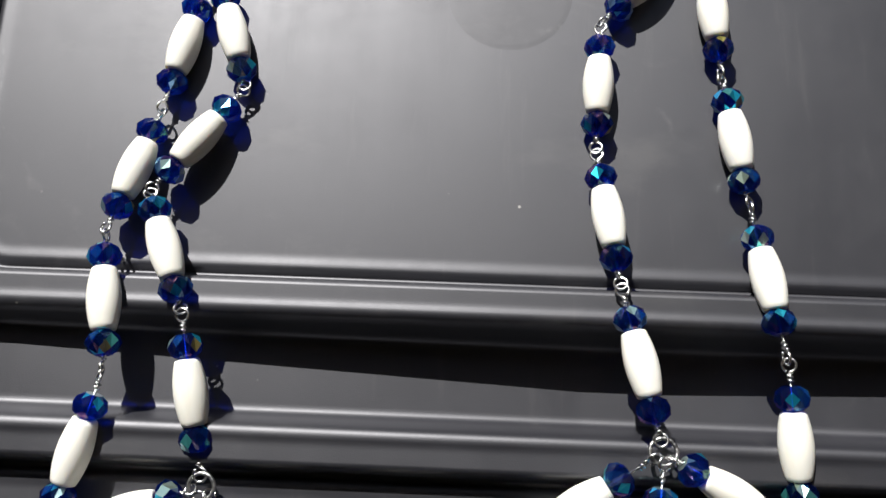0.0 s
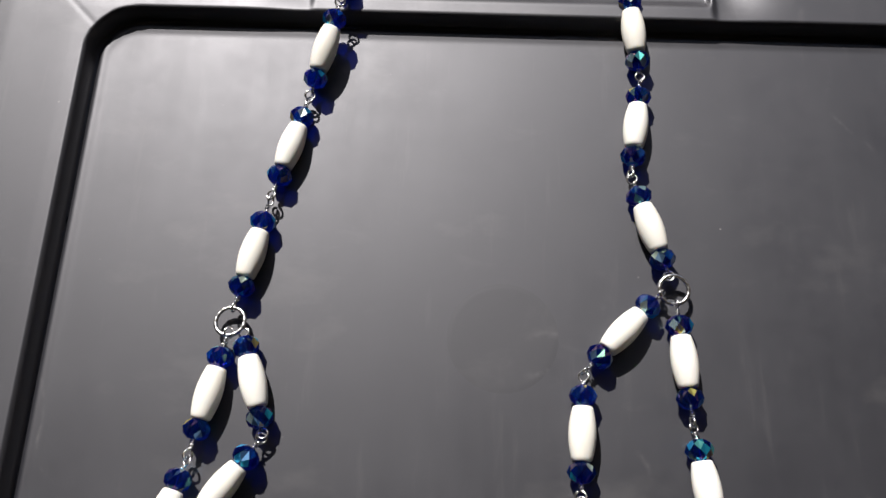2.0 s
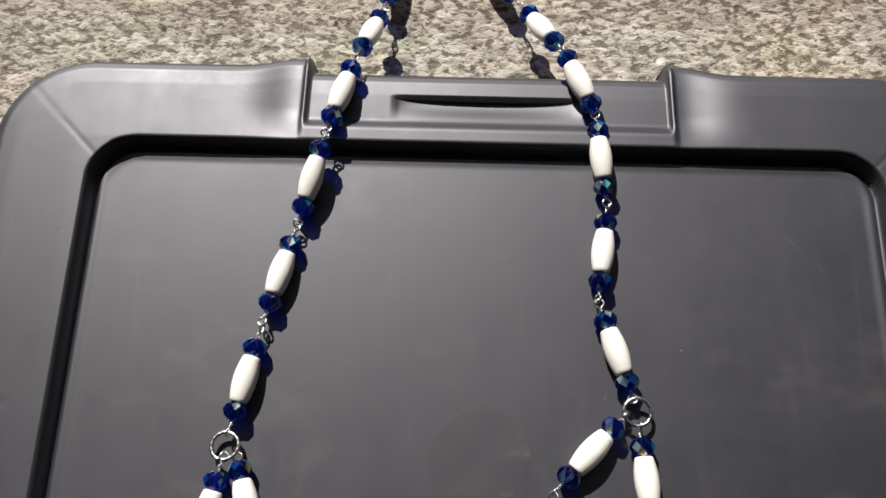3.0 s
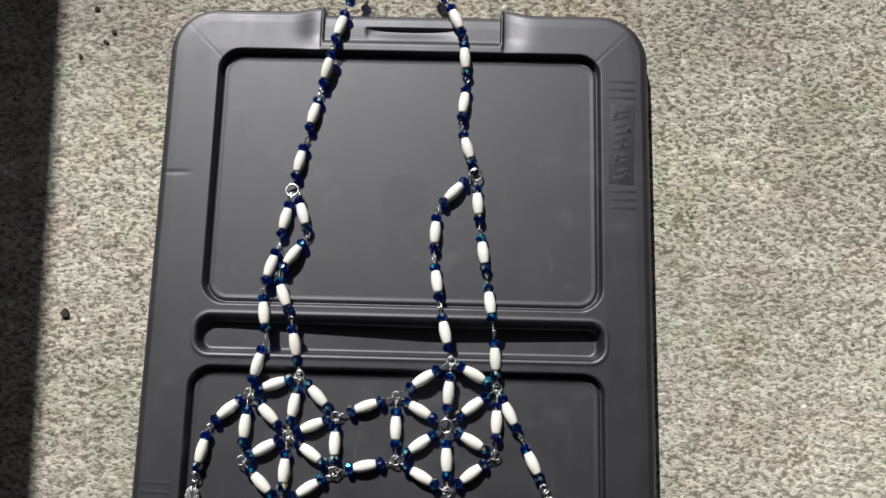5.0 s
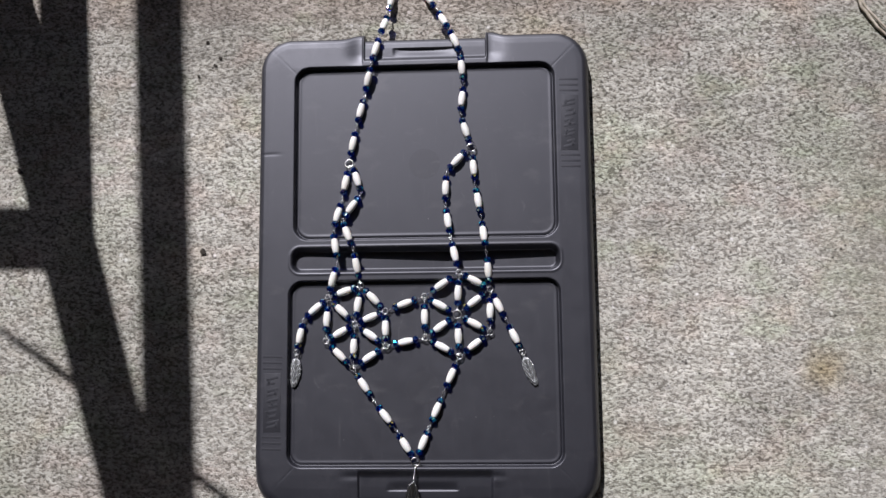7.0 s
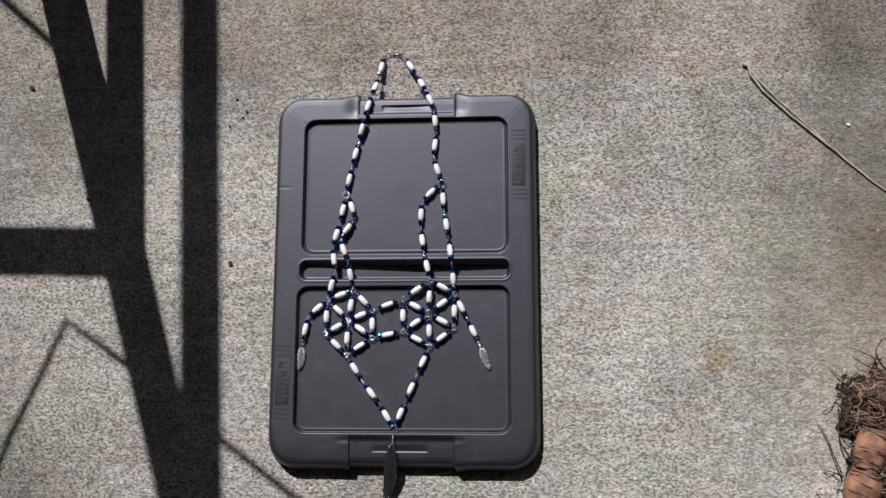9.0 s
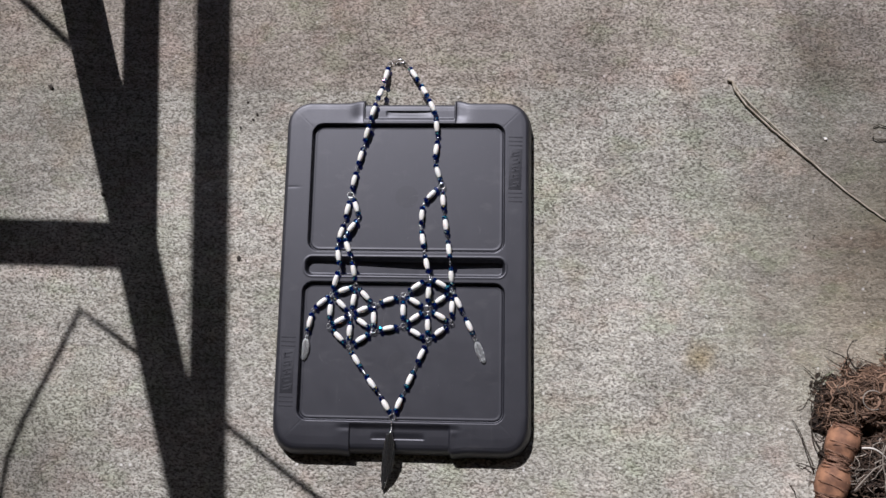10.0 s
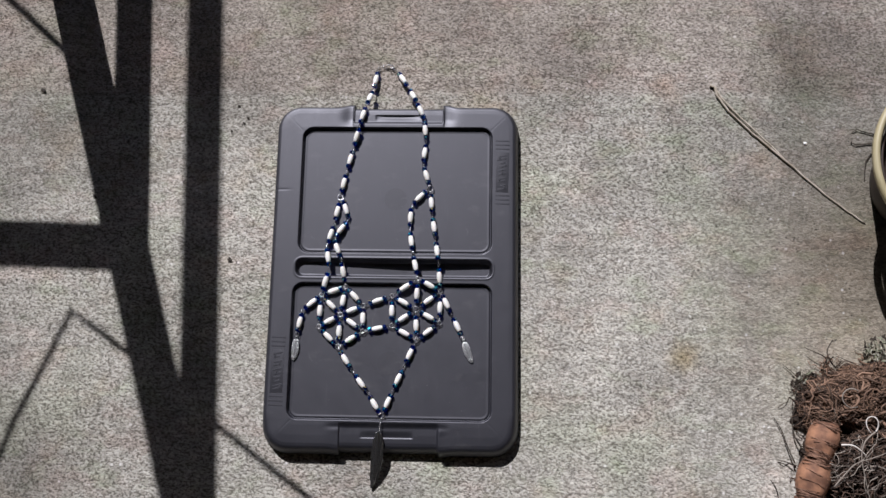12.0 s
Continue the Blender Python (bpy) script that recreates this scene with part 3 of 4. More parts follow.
def feather_mesh(length, width, thick, barbs, bend=0.0, slant=1.3, cut=0.10, tip=1.0):
    """A cast metal feather along -y from the origin: quill, vane with slanting barbs, notched edge."""
    rows, cols = 84, 48
    top, low = [], []
    for i in range(rows + 1):
        t = i / rows
        half = width / 2 * (math.sin(math.pi * min(1, t * (0.92 - 0.05 * (1 - tip)) + 0.06) ** 0.85) ** (0.65 * tip)) * (1 - 0.25 * t * tip)
        half = max(half, 0.0006)
        for j in range(cols + 1):
            s = 2 * j / cols - 1
            notch = 1 - cut * max(0, math.sin(t * 31 + (2 if s > 0 else 0))) ** 6 * abs(s)
            x = s * half * notch + bend * math.sin(math.pi * t)
            wave = math.sin(2 * math.pi * (t * barbs + abs(s) * half / length * barbs * slant))
            z = thick * (1 - 0.6 * s * s) + 0.45 * thick * wave * min(1.0, max(0.0, abs(s) - 0.10) * 3) + (0.45 * thick if abs(s) < 0.12 else 0)
            top.append((x, -length * (t + 0.05 * abs(s) * (t < 0.85)), z))
            low.append((x, -length * (t + 0.05 * abs(s) * (t < 0.85)), 0))
    n, verts, faces = cols + 1, top + low, []
    k = len(top)
    for i in range(rows):
        for j in range(cols):
            a = i * n + j
            faces += [(a, a + n, a + n + 1, a + 1), (k + a, k + a + 1, k + a + n + 1, k + a + n)]
        for a, b in ((i * n, i * n + n), (i * n + cols + n, i * n + cols)):
            faces.append((a, k + a, k + b, b))
    for a in range(cols):
        faces.append((a, a + 1, k + a + 1, k + a))
        b = rows * n + a
        faces.append((b + 1, b, k + b, k + b + 1))
    return verts, faces


def feather(size, at, turn, material, label, tilt=0.0):
    ob = link("feather_charm", *feather_mesh(*size), material, NECK, label=label)
    ob.matrix_basis = BASE @ Matrix.Translation(at) @ Matrix.Rotation(radians(turn), 4, "Z") @ Matrix.Rotation(radians(tilt), 4, "X")
    return ob


feather((0.044, 0.0165, 0.0026, 5.5, 0.0015, 2.6, 0.05, 0.7), (-0.194, -0.110, PANEL + 0.004), -6, PALE_PEWTER, "small silver feather charm", 4)
feather((0.045, 0.0165, 0.0026, 5.5, -0.001, 2.6, 0.05, 0.7), (0.1485, -0.1115, PANEL + 0.004), 22, PALE_PEWTER, "small silver feather charm", 4)
feather((0.121, 0.0265, 0.0030, 1.8, 0.003, 15), (-0.0175, -0.2900, RIM + 0.0065), -8, OLD_SILVER, "long darkened silver feather pendant", 18.5)
for (ax, ay), (bx, by) in ((END_L, (-0.193, -0.113)), (END_R, (0.148, -0.114))):
    put("small_jump_ring", Matrix.Translation(((ax + bx) / 2, (ay + by) / 2, PANEL + 0.005)) @ Matrix.Rotation(0.9, 4, "Y") @ Matrix.Diagonal((0.7, 0.9, 0.9, 1)))
bail = [(0.0013 * math.cos(k * 0.75), -k * 0.00058, 0.0013 * math.sin(k * 0.75)) for k in range(54)]
ob = link("twisted_bail", *tube(bail, 0.0008, 6), SILVER, NECK)
ob.matrix_basis = BASE @ Matrix.Translation((-0.0145, -0.2655, RIM + 0.003)) @ Matrix.Rotation(radians(-6), 4, "Z")

# clasp: a hook and a few chain rings between the neck strands, on the concrete
CLASP = [(-0.046, 0.484), (-0.040, 0.4885), (-0.033, 0.490), (-0.012, 0.4865)]
for k, (x, y) in enumerate(CLASP):
    put("small_jump_ring", Matrix.Translation((x, y, 0.004)) @ Euler((0.5 + 0.9 * (k % 2), 0.3, 0.4 * k)).to_matrix().to_4x4())
hook = [(-0.0075, 0, 0), (-0.004, 0.003, 0.0006), (0.001, 0.0038, 0.001), (0.006, 0.0025, 0.0006), (0.0075, -0.0002, 0), (0.006, -0.0028, 0), (0.001, -0.0032, 0), (-0.0045, -0.0024, 0)]
ob = link("clasp", *tube(hook, [0.0012, 0.0016, 0.0018, 0.0015, 0.0012, 0.0011, 0.0011, 0.001], 8), SILVER, NECK, label="silver hook clasp")
ob.matrix_basis = BASE @ Matrix.Translation((-0.022, 0.4900, 0.005)) @ Matrix.Rotation(-0.1, 4, "Z")

# ---- post and rails that shade the concrete; they stand outside the view ----
SHIFT = 1 / math.tan(radians(SUN_ELEV))


def over(x, y, z):
    """The place at height z whose shadow falls on (x, y)."""
    return Vector((x, y, 0)) - AWAY * (z * SHIFT) + Vector((0, 0, z))


def beam(name, a, b, wide, parent):
    ob = part(name, bevelled_box(((b - a).length, wide, wide), 0.004), TIMBER, parent, smooth=False)
    ob.matrix_world = along(a, b)
    return ob


LOW, TOP = 0.78, 1.30
knee = over(-0.575, 0.085, LOW)
foot = Vector((-0.795, 0.805, 0))
porch = thing("timber_railing", (0, 0, 0), "weathered timber post and rails standing on the concrete", "railing")
beam("brace", foot, knee.lerp(foot, -1.1), 0.07, porch)
beam("rail", over(-0.350, -1.15, TOP), over(-0.473, 1.20, TOP), 0.064, porch)
beam("rail", knee + Vector((0.006, 0, 0)), over(-0.645, 1.20, LOW), 0.065, porch)
beam("rail", knee + Vector((0, -0.004, 0)), over(-2.2, 0.121, LOW), 0.053, porch)
far_a, far_b = over(-0.473, 1.20, TOP), over(-2.2, 0.125, LOW)
beam("post", Vector((far_a.x, far_a.y - 0.05, 0)), Vector((far_a.x, far_a.y - 0.05, TOP)), 0.07, porch)
beam("post", Vector((far_b.x, far_b.y, 0)), Vector((far_b.x, far_b.y, LOW)), 0.07, porch)
cable = [over(x, y, 0.95) for x, y in ((-0.80, -0.60), (-0.812, -0.44), (-0.806, -0.365), (-0.781, -0.285), (-0.733, -0.180), (-0.682, -0.057), (-0.598, -0.112), (-0.518, -0.168), (-0.36, -0.283), (-0.25, -0.363), (-0.129, -0.447), (0.05, -0.57))]
wire = link("cable", *tube(cable, 0.0058, 8), DEBRIS, porch)
cable = [over(x, y, 0.95) for x, y in ((-0.95, 0.70), (-0.842, 0.606), (-0.755, 0.528), (-0.70, 0.49))]
wire = link("cable", *tube(cable, 0.0085, 8), DEBRIS, porch)

# ---- added walls and ceiling behind and over the camera, unseen: they block sky light ----
WALL = dull("brown_sky_blocker", (0.10, 0.075, 0.055), (0.13, 0.10, 0.075), 6, 0.8)
for name, size, at, label in (("wall_south", (9.0, 0.12, 2.9), (-0.5, -3.06, 1.45), "plain brown unseen wall added to block sky, south side"),
                              ("wall_west", (0.12, 9.0, 3.6), (-4.06, -0.5, 1.8), "plain brown unseen wall added to block sky, west side"),
                              ("wall_east", (0.12, 9.0, 3.6), (3.4, -0.5, 1.8), "plain brown unseen wall added to block sky, east side"),
                              ("wall_north", (9.0, 0.12, 2.8), (-0.5, 4.6, 1.4), "plain brown unseen wall added to block sky, north side"),
                              ("ceiling", (8.0, 4.5, 0.08), (0.0, -0.75, 2.94), "plain brown unseen ceiling added to block sky overhead")):
    ob = part(name, bevelled_box(size, 0.006), WALL, None, smooth=False)
    ob.location = at
    tagged(ob, label, name.split("_")[0], kind="structure")

# ---- twig, crumbs, root clump and pot on the concrete ----
rng = random.Random(8)
stem = [(0.672, 0.449, 0.004), (0.681, 0.444, 0.005), (0.686, 0.425, 0.005), (0.708, 0.392, 0.004), (0.747, 0.351, 0.004), (0.788, 0.312, 0.004), (0.827, 0.277, 0.004), (0.866, 0.240, 0.003), (0.905, 0.205, 0.0025), (0.945, 0.172, 0.0025), (0.978, 0.148, 0.002)]


def wavy(points, amount, lift=0.0):
    """The line with more points between, each a little out of place."""
    made = []
    for a, b in zip(points, points[1:]):
        for k in range(4):
            p = Vector(a).lerp(Vector(b), k / 4)
            made.append((p.x + rng.uniform(-amount, amount), p.y + rng.uniform(-amount, amount), p.z + lift))
    return made + [points[-1]]


main = wavy(stem, 0.0007)
twin = wavy([(x + 0.0054 * math.sin(k * 0.62), y + 0.0054 * math.sin(k * 0.62), z) for k, (x, y, z) in enumerate(stem[1:7])], 0.0008, 0.001)
twig = link("dry_twig", *join(tube(main, [0.0028 - 0.0010 * k / len(main) for k in range(len(main))], 6),
            tube(twin, [0.0023 - 0.0008 * k / len(twin) for k in range(len(twin))], 6)), TWIG)
tagged(twig, "thin dry greyish brown twig lying on concrete", "twig")


def crumb(x, y, size, seed):
    rng = random.Random(seed)
    bm = bmesh.new()
    bmesh.ops.create_icosphere(bm, subdivisions=1, radius=size)
    for v in bm.verts:
        v.co = Vector((v.co.x * rng.uniform(0.6, 1.6), v.co.y * rng.uniform(0.4, 1.2), v.co.z * rng.uniform(0.3, 0.7)))
    ob = part("leaf_crumb", bm, DEBRIS, None, smooth=False)
    ob.matrix_basis = Matrix.Translation((x, y, size * 0.3)) @ Matrix.Rotation(rng.uniform(0, 6), 4, "Z")
    return tagged(ob, "small dark dry crumb of leaf on concrete", "debris", "crumbs on the concrete")


for k, (x, y, s) in enumerate(((-0.351, 0.057, 0.0052), (-0.793, 0.434, 0.0075), (-0.655, 0.192, 0.0058), (-0.352, 0.40, 0.0036), (-0.338, 0.36, 0.0033))):
    crumb(x, y, s, k)


pebble = crumb(0.8665, 0.3200, 0.005, 40)
pebble.name = "pale_pebble"
pebble.data.materials[0] = BONE
tagged(pebble, "tiny white pebble on concrete", "pebble")
for k, (x, y, s) in enumerate(((-0.330, 0.372, 0.0035), (-0.365, 0.342, 0.003))):
    crumb(x, y, s, 60 + k)


def root_clump():
    """A torn-out root mass: dark soil, curly brown roots on one side, pale roots over a hollow on the other, clay pieces along its edge."""
    rng = random.Random(11)
    ox, oy = 0.900, -0.290
    clump = thing("root_clump", (ox, oy, 0), "brown tangled root clump with broken terracotta on concrete", "root ball")

    def surf(x, y):
        """The height of the heap over the ground."""
        rag = 0.30 * noise.noise(Vector((x * 38, y * 38, 7.0))) + 0.22 * noise.noise(Vector((x * 95, y * 95, 2.0)))
        brown = 0.056 * max(0.0, 1 - ((x - 0.945) / 0.145) ** 2 - ((y + 0.215 - 0.22 * (x - 0.945)) / 0.074) ** 2 + 1.3 * rag) ** 0.5
        dark = 0.060 * max(0.0, 1 - ((x - 0.950) / 0.135) ** 2 - ((y + 0.345) / 0.120) ** 2 + 0.9 * rag) ** 0.5
        pit = 0.030 * math.exp(-((x - 0.897) / 0.020) ** 2 - ((y + 0.276) / 0.018) ** 2)
        return max(brown, dark, 0.0) - pit

    bm = bmesh.new()
    bmesh.ops.create_grid(bm, x_segments=64, y_segments=72, size=0.5)
    for v in bm.verts:
        x, y = ox + 0.035 + v.co.x * 0.30, oy + 0.0 + v.co.y * 0.36
        rise = surf(x, y)
        lump = 0.012 * noise.fractal(Vector((x * 26, y * 26, 3.0)), 1.0, 2.0, 4) if rise > 0.01 else 0.0
        v.co = Vector((x - ox, y - oy, max(rise - 0.013 + lump, -0.004)))
    bmesh.ops.delete(bm, geom=[f for f in bm.faces if all(v.co.z <= -0.0039 for v in f.verts)], context="FACES")
    part("soil", bm, SOIL, clump)

    def strand_over(x, y, way, length, thick, curl, lift, steps=9):
        """A root that winds over the heap."""
        pts, turn = [], rng.uniform(-curl, curl)
        wave = rng.uniform(0, 6.28)
        for k in range(steps + 1):
            pts.append((x - ox, y - oy, max(surf(x, y) + lift + 0.006 * math.sin(wave + 1.3 * k), thick)))
            way += turn * length / steps * 12 + rng.uniform(-0.55, 0.55)
            nx, ny = x + math.cos(way) * length / steps, y + math.sin(way) * length / steps
            if surf(nx, ny) < 0.014 and rng.random() < 0.86:
                way += rng.choice((1.4, -1.4, 2.4))
                nx, ny = x + math.cos(way) * length / steps, y + math.sin(way) * length / steps
            x, y = nx, ny
        return tube(pts, [thick * (1 - 0.65 * k / steps) for k in range(steps + 1)], 5)

    def spread(name, count, material, where, ways, lengths, thicks, curl, lifts):
        pieces = []
        while len(pieces) < count:
            cx, cy, rx, ry = where
            a, r = rng.uniform(0, 6.283), math.sqrt(rng.uniform(0, 1))
            x, y = cx + rx * r * math.cos(a), cy + ry * r * math.sin(a)
            if (x - 0.897) ** 2 + (y + 0.276) ** 2 < 0.017 ** 2:
                continue
            pieces.append(strand_over(x, y, rng.uniform(*ways) + (math.pi if rng.random() < 0.5 else 0), rng.uniform(*lengths), rng.uniform(*thicks), curl, rng.uniform(*lifts)))
        return tagged(link(name, *join(*pieces), material, clump), kind="stuff")

    spread("thick_root", 46, BROWN_ROOT, (0.940, -0.208, 0.115, 0.056), (-0.7, 0.9), (0.07, 0.15), (0.0018, 0.0030), 2.4, (0.002, 0.014))
    spread("thick_root", 260, BROWN_ROOT, (0.940, -0.208, 0.118, 0.060), (-0.7, 0.9), (0.05, 0.12), (0.0008, 0.0018), 3.0, (-0.004, 0.012))
    spread("root_fibre", 800, ROOT, (0.940, -0.210, 0.120, 0.064), (-0.9, 1.0), (0.03, 0.09), (0.0003, 0.0008), 2.4, (-0.004, 0.012))
    spread("root_fibre", 120, DARK_ROOT, (0.845, -0.195, 0.040, 0.030), (-1.5, 1.5), (0.03, 0.07), (0.0004, 0.0010), 2.0, (0.0, 0.006))
    spread("dark_root", 380, DARK_ROOT, (0.930, -0.335, 0.110, 0.090), (-0.8, 1.2), (0.04, 0.12), (0.0006, 0.0018), 1.2, (-0.006, 0.012))
    spread("pale_root", 46, PALE_ROOT, (0.915, -0.350, 0.085, 0.070), (-0.3, 1.3), (0.05, 0.13), (0.0005, 0.0012), 1.4, (0.004, 0.018))

    # the clay pieces: swollen, broken necks lying end to end
    for x, y, z, turn, half, wide in ((0.846, -0.293, 0.042, 70, 0.036, 0.030), (0.826, -0.364, 0.037, 72, 0.040, 0.031), (0.805, -0.438, 0.034, 72, 0.038, 0.031)):
        rows = [(-half * 0.72, 0.012), (-half * 0.80, 0.022)]
        rows += [(half * u, wide * (1 - 0.30 * u * u) * (0.93 if abs(u) > 0.92 else 1.0)) for u in np.linspace(-0.96, 0.96, 13)]
        rows += [(half * 0.80, 0.022), (half * 0.72, 0.012)]
        verts, faces = lathe(rows, 28)
        verts = [Vector(v) * (1 + 0.07 * noise.fractal(Vector(v) * 45 + Vector((x * 90, 0, 0)), 1.0, 2.0, 3)) for v in verts]
        ob = link("clay_shard", verts, faces, CLAY, clump, label="orange terracotta piece")
        ob.matrix_basis = Matrix.Translation((x - ox, y - oy, z)) @ Matrix.Rotation(radians(turn), 4, "Z")
        # roots that clasp it
        wraps = []
        for _ in range(26):
            u = rng.choice((-1, 1)) * rng.uniform(0.62, 1.08) if rng.random() < 0.94 else rng.uniform(-0.5, 0.5)
            lean, from_a, to_a = rng.uniform(-0.35, 0.35), rng.uniform(-0.2, 0.9), rng.uniform(2.0, 3.3)
            line = []
            for k in range(10):
                a = from_a + (to_a - from_a) * k / 9
                r = wide * (1 - 0.30 * min(1.0, u * u)) + 0.0015 + 0.002 * math.sin(5 * a + u * 9)
                line.append(ob.matrix_basis @ Vector((half * u + lean * 0.02 * math.cos(a), r * math.cos(a), r * math.sin(a))))
            wraps.append(tube([(p.x, p.y, max(p.z, 0.002)) for p in line], rng.uniform(0.0005, 0.0013), 5))
        tagged(link("clasping_root", *join(*wraps), RED_ROOT, clump), kind="stuff")

    def line_of(name, points, thick, material, label=""):
        pts = [Vector((x - ox, y - oy, z)) for x, y, z in points]
        fine = []
        for i in range(len(pts) - 1):
            p0, p1, p2, p3 = pts[max(i - 1, 0)], pts[i], pts[i + 1], pts[min(i + 2, len(pts) - 1)]
            for k in range(4):
                t = k / 4
                fine.append(0.5 * (2 * p1 + (p2 - p0) * t + (2 * p0 - 5 * p1 + 4 * p2 - p3) * t * t + (3 * p1 - p0 - 3 * p2 + p3) * t ** 3))
        fine.append(pts[-1])
        n = len(fine) - 1
        return link(name, *tube(fine, [thick * (1 - 0.55 * k / n) for k in range(n + 1)], 6), material, clump, label=label)

    # pale roots that stand out from the tangle
    loop = [(0.929 + 0.011 * math.cos(a), -0.262 + 0.016 * math.sin(a), 0.074 + 0.003 * math.sin(2 * a)) for a in np.linspace(-0.9, 4.4, 9)]
    line_of("white_root", loop, 0.0016, WHITE_ROOT, "bleached white root loop")
    curl = [(0.897 + 0.019 * math.cos(a), -0.212 + 0.018 * math.sin(a), 0.070) for a in np.linspace(0.9, 5.2, 9)]
    line_of("white_root", curl, 0.0015, PALE_ROOT)
    line_of("white_root", [(0.868, -0.300, 0.074), (0.885, -0.300, 0.080), (0.900, -0.308, 0.080), (0.915, -0.322, 0.074)], 0.0021, WHITE_ROOT)
    line_of("white_root", [(0.930, -0.275, 0.080), (0.910, -0.292, 0.082), (0.902, -0.318, 0.080), (0.905, -0.350, 0.078), (0.915, -0.392, 0.070)], 0.0017, PALE_ROOT)
    line_of("white_root", [(0.850, -0.378, 0.072), (0.872, -0.352, 0.076), (0.892, -0.333, 0.080), (0.925, -0.322, 0.080), (0.960, -0.310, 0.074)], 0.0015, PALE_ROOT)
    # dead twigs round its foot
    for points, thick in (([(0.876, -0.145, 0.012), (0.872, -0.132, 0.018), (0.853, -0.122, 0.020), (0.833, -0.112, 0.014)], 0.0015),
                          ([(0.893, -0.152, 0.014), (0.880, -0.135, 0.018), (0.874, -0.118, 0.024), (0.884, -0.097, 0.030)], 0.0016),
                          ([(0.868, -0.158, 0.004), (0.872, -0.142, 0.014), (0.876, -0.130, 0.020)], 0.0014),
                          ([(0.905, -0.140, 0.010), (0.893, -0.150, 0.012), (0.884, -0.140, 0.012)], 0.0016),
                          ([(0.800, -0.338, 0.016), (0.790, -0.308, 0.012), (0.781, -0.276, 0.008), (0.768, -0.252, 0.005)], 0.0016),
                          ([(0.815, -0.312, 0.020), (0.803, -0.284, 0.014), (0.803, -0.250, 0.010), (0.816, -0.221, 0.012)], 0.0017),
                          ([(0.797, -0.342, 0.012), (0.784, -0.336, 0.006), (0.770, -0.334, 0.004)], 0.0012),
                          ([(0.834, -0.258, 0.030), (0.824, -0.245, 0.024), (0.826, -0.222, 0.020), (0.832, -0.208, 0.020)], 0.0017),
                          ([(0.845, -0.190, 0.012), (0.825, -0.176, 0.008), (0.806, -0.158, 0.005), (0.792, -0.146, 0.004)], 0.0013),
                          ([(0.768, -0.402, 0.006), (0.765, -0.386, 0.004), (0.757, -0.374, 0.003)], 0.0013),
                          ([(0.935, -0.150, 0.030), (0.915, -0.138, 0.022), (0.895, -0.128, 0.012)], 0.0012)):
        line_of("twig", points, thick, DEBRIS, "dark dead twig")
    # curled flakes of leaf and bark
    for material, count, (cx, cy, rx, ry), high in ((DEBRIS, 46, (0.835, -0.178, 0.030, 0.018), 0.012), (LITTER, 12, (0.840, -0.172, 0.034, 0.020), 0.014),
                                                    (DEBRIS, 60, (0.985, -0.112, 0.034, 0.026), 0.034), (LITTER, 70, (0.985, -0.116, 0.036, 0.026), 0.040)):
        pieces = []
        for _ in range(count):
            a, r = rng.uniform(0, 6.283), math.sqrt(rng.uniform(0, 1))
            m = Matrix.Translation((cx + rx * r * math.cos(a) - ox, cy + ry * r * math.sin(a) - oy, max(surf(cx + rx * r * math.cos(a), cy + ry * r * math.sin(a)), 0.004) + rng.uniform(0.0, high))) @ Euler([rng.uniform(-0.7, 0.7), rng.uniform(-0.7, 0.7), rng.uniform(0, 6.3)]).to_matrix().to_4x4()
            long, wide = rng.uniform(0.003, 0.008), rng.uniform(0.0012, 0.0028)
            top = [(-long, 0, 0), (0, wide, 0.0012), (long, 0, 0.0004), (0, -wide, 0.0012)]
            pieces.append(([m @ Vector(p) for p in top] + [m @ (Vector(p) - Vector((0, 0, 0.0006))) for p in top],
                           [(0, 1, 2, 3), (7, 6, 5, 4), (0, 4, 5, 1), (1, 5, 6, 2), (2, 6, 7, 3), (3, 7, 4, 0)]))
        tagged(link("leaf_flake", *join(*pieces), material, clump, smooth=False), kind="stuff")
    return clump


root_clump()


def planter():
    pot = thing("plant_pot", (1.101, 0.225, 0), "round brown plant pot with cream rim and soil", "pot")
    prof = [(0.0, 0.004), (0.0, 0.105), (0.006, 0.110), (0.181, 0.168), (0.181, 0.163), (0.165, 0.159), (0.02, 0.102), (0.02, 0.004)]
    lip = [(0.176, 0.171), (0.183, 0.182), (0.187, 0.1880), (0.197, 0.1895), (0.202, 0.186), (0.202, 0.180), (0.196, 0.1760), (0.176, 0.1675)]
    for name, shape, stuff in (("body", prof, POT), ("rim", lip + lip[:1], CREAM)):
        ob = link(name, *lathe(shape, 72), stuff, pot, label="brown pot wall" if name == "body" else "cream rim")
        ob.matrix_basis = Matrix.Rotation(-math.pi / 2, 4, "Y")
    bm = bmesh.new()
    bmesh.ops.create_circle(bm, cap_ends=True, segments=48, radius=0.152)
    soil = part("soil", bm, SOIL, pot)
    soil.location = (0, 0, 0.150)
    return pot


planter()

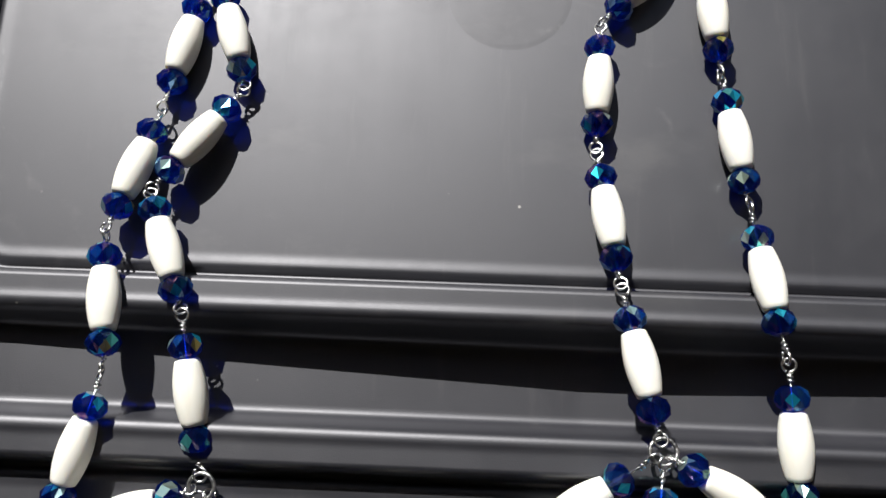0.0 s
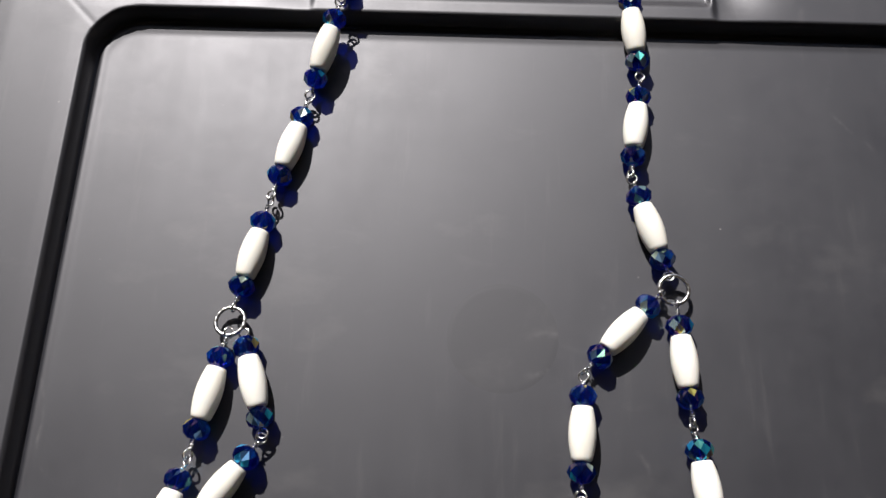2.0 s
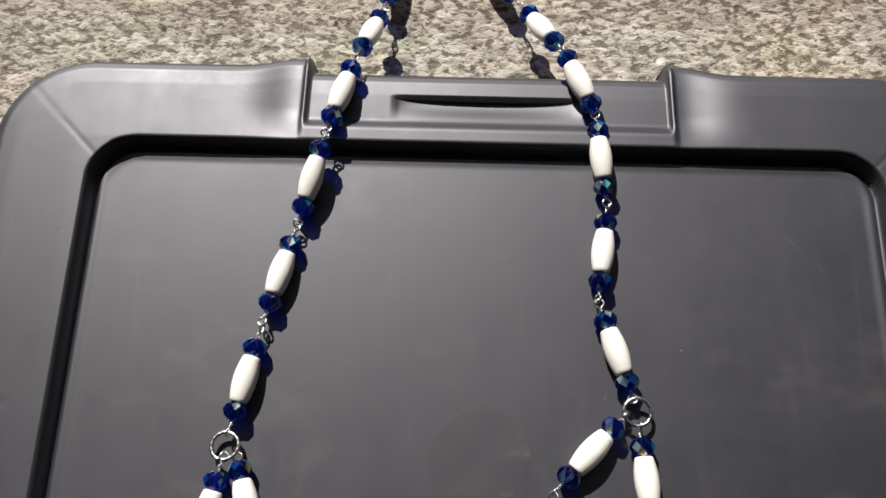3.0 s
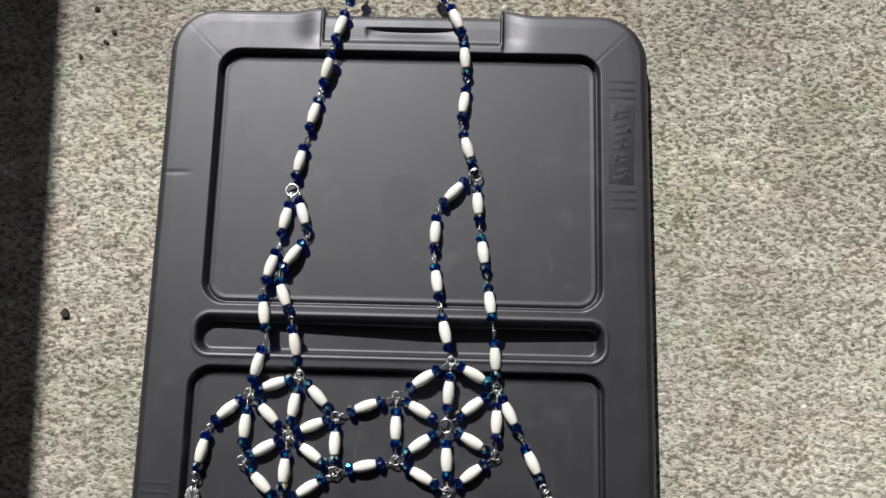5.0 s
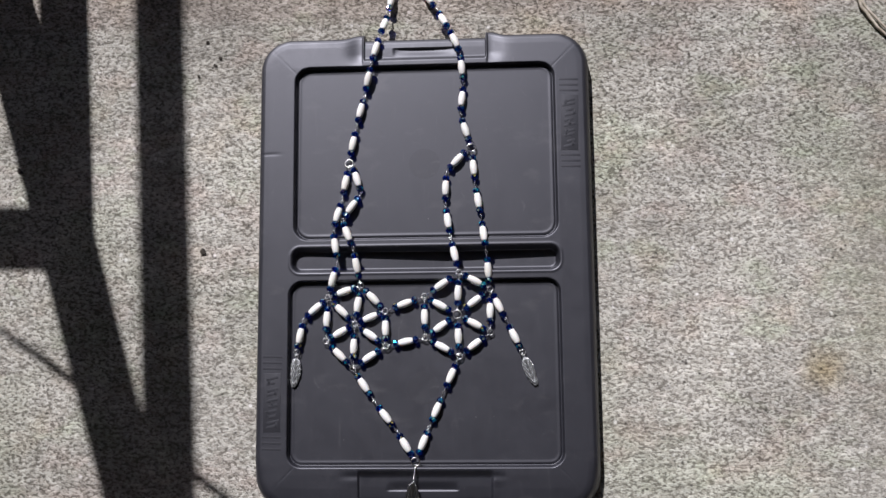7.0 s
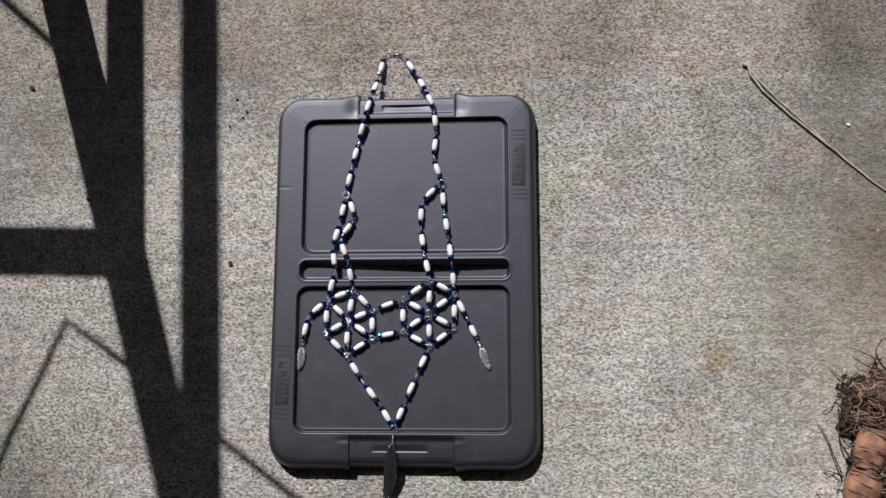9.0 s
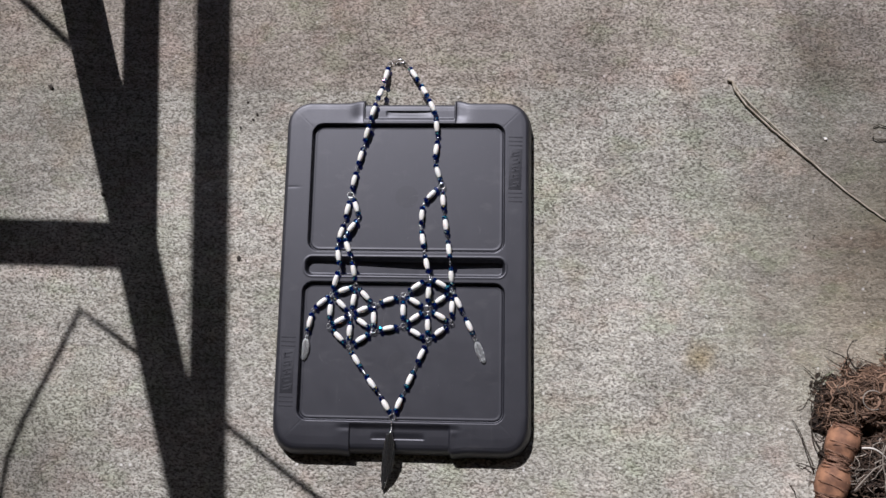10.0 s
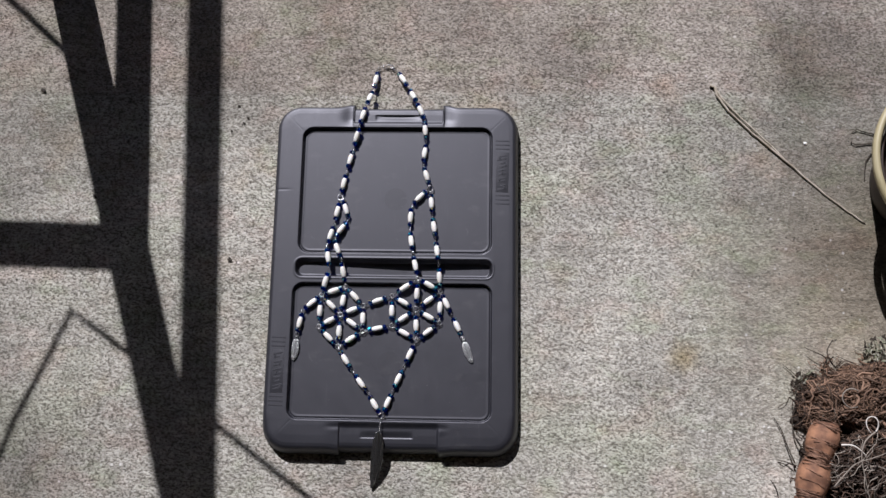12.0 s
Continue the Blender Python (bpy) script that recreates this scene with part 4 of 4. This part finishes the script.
# dead root ends that curl out from under the pot
for points in ([(1.045, 0.334, 0.004), (1.015, 0.339, 0.003), (0.994, 0.345, 0.003), (0.9755, 0.351, 0.004), (0.964, 0.345, 0.002)],
               [(1.040, 0.321, 0.004), (1.013, 0.320, 0.003), (0.9895, 0.319, 0.003), (0.971, 0.317, 0.004), (0.9615, 0.321, 0.003), (0.964, 0.326, 0.002)],
               [(1.030, 0.312, 0.004), (1.015, 0.305, 0.003), (0.999, 0.295, 0.003), (0.9895, 0.281, 0.003), (0.986, 0.262, 0.002), (0.984, 0.238, 0.0015)]):
    line = wavy(points, 0.0005)
    wisp = link("dead_root", *tube(line, [0.0017 - 0.0009 * k / len(line) for k in range(len(line))], 6), DEBRIS)
    tagged(wisp, "thin dark dead root curling on concrete beside pot", "root", "dead roots by the pot")
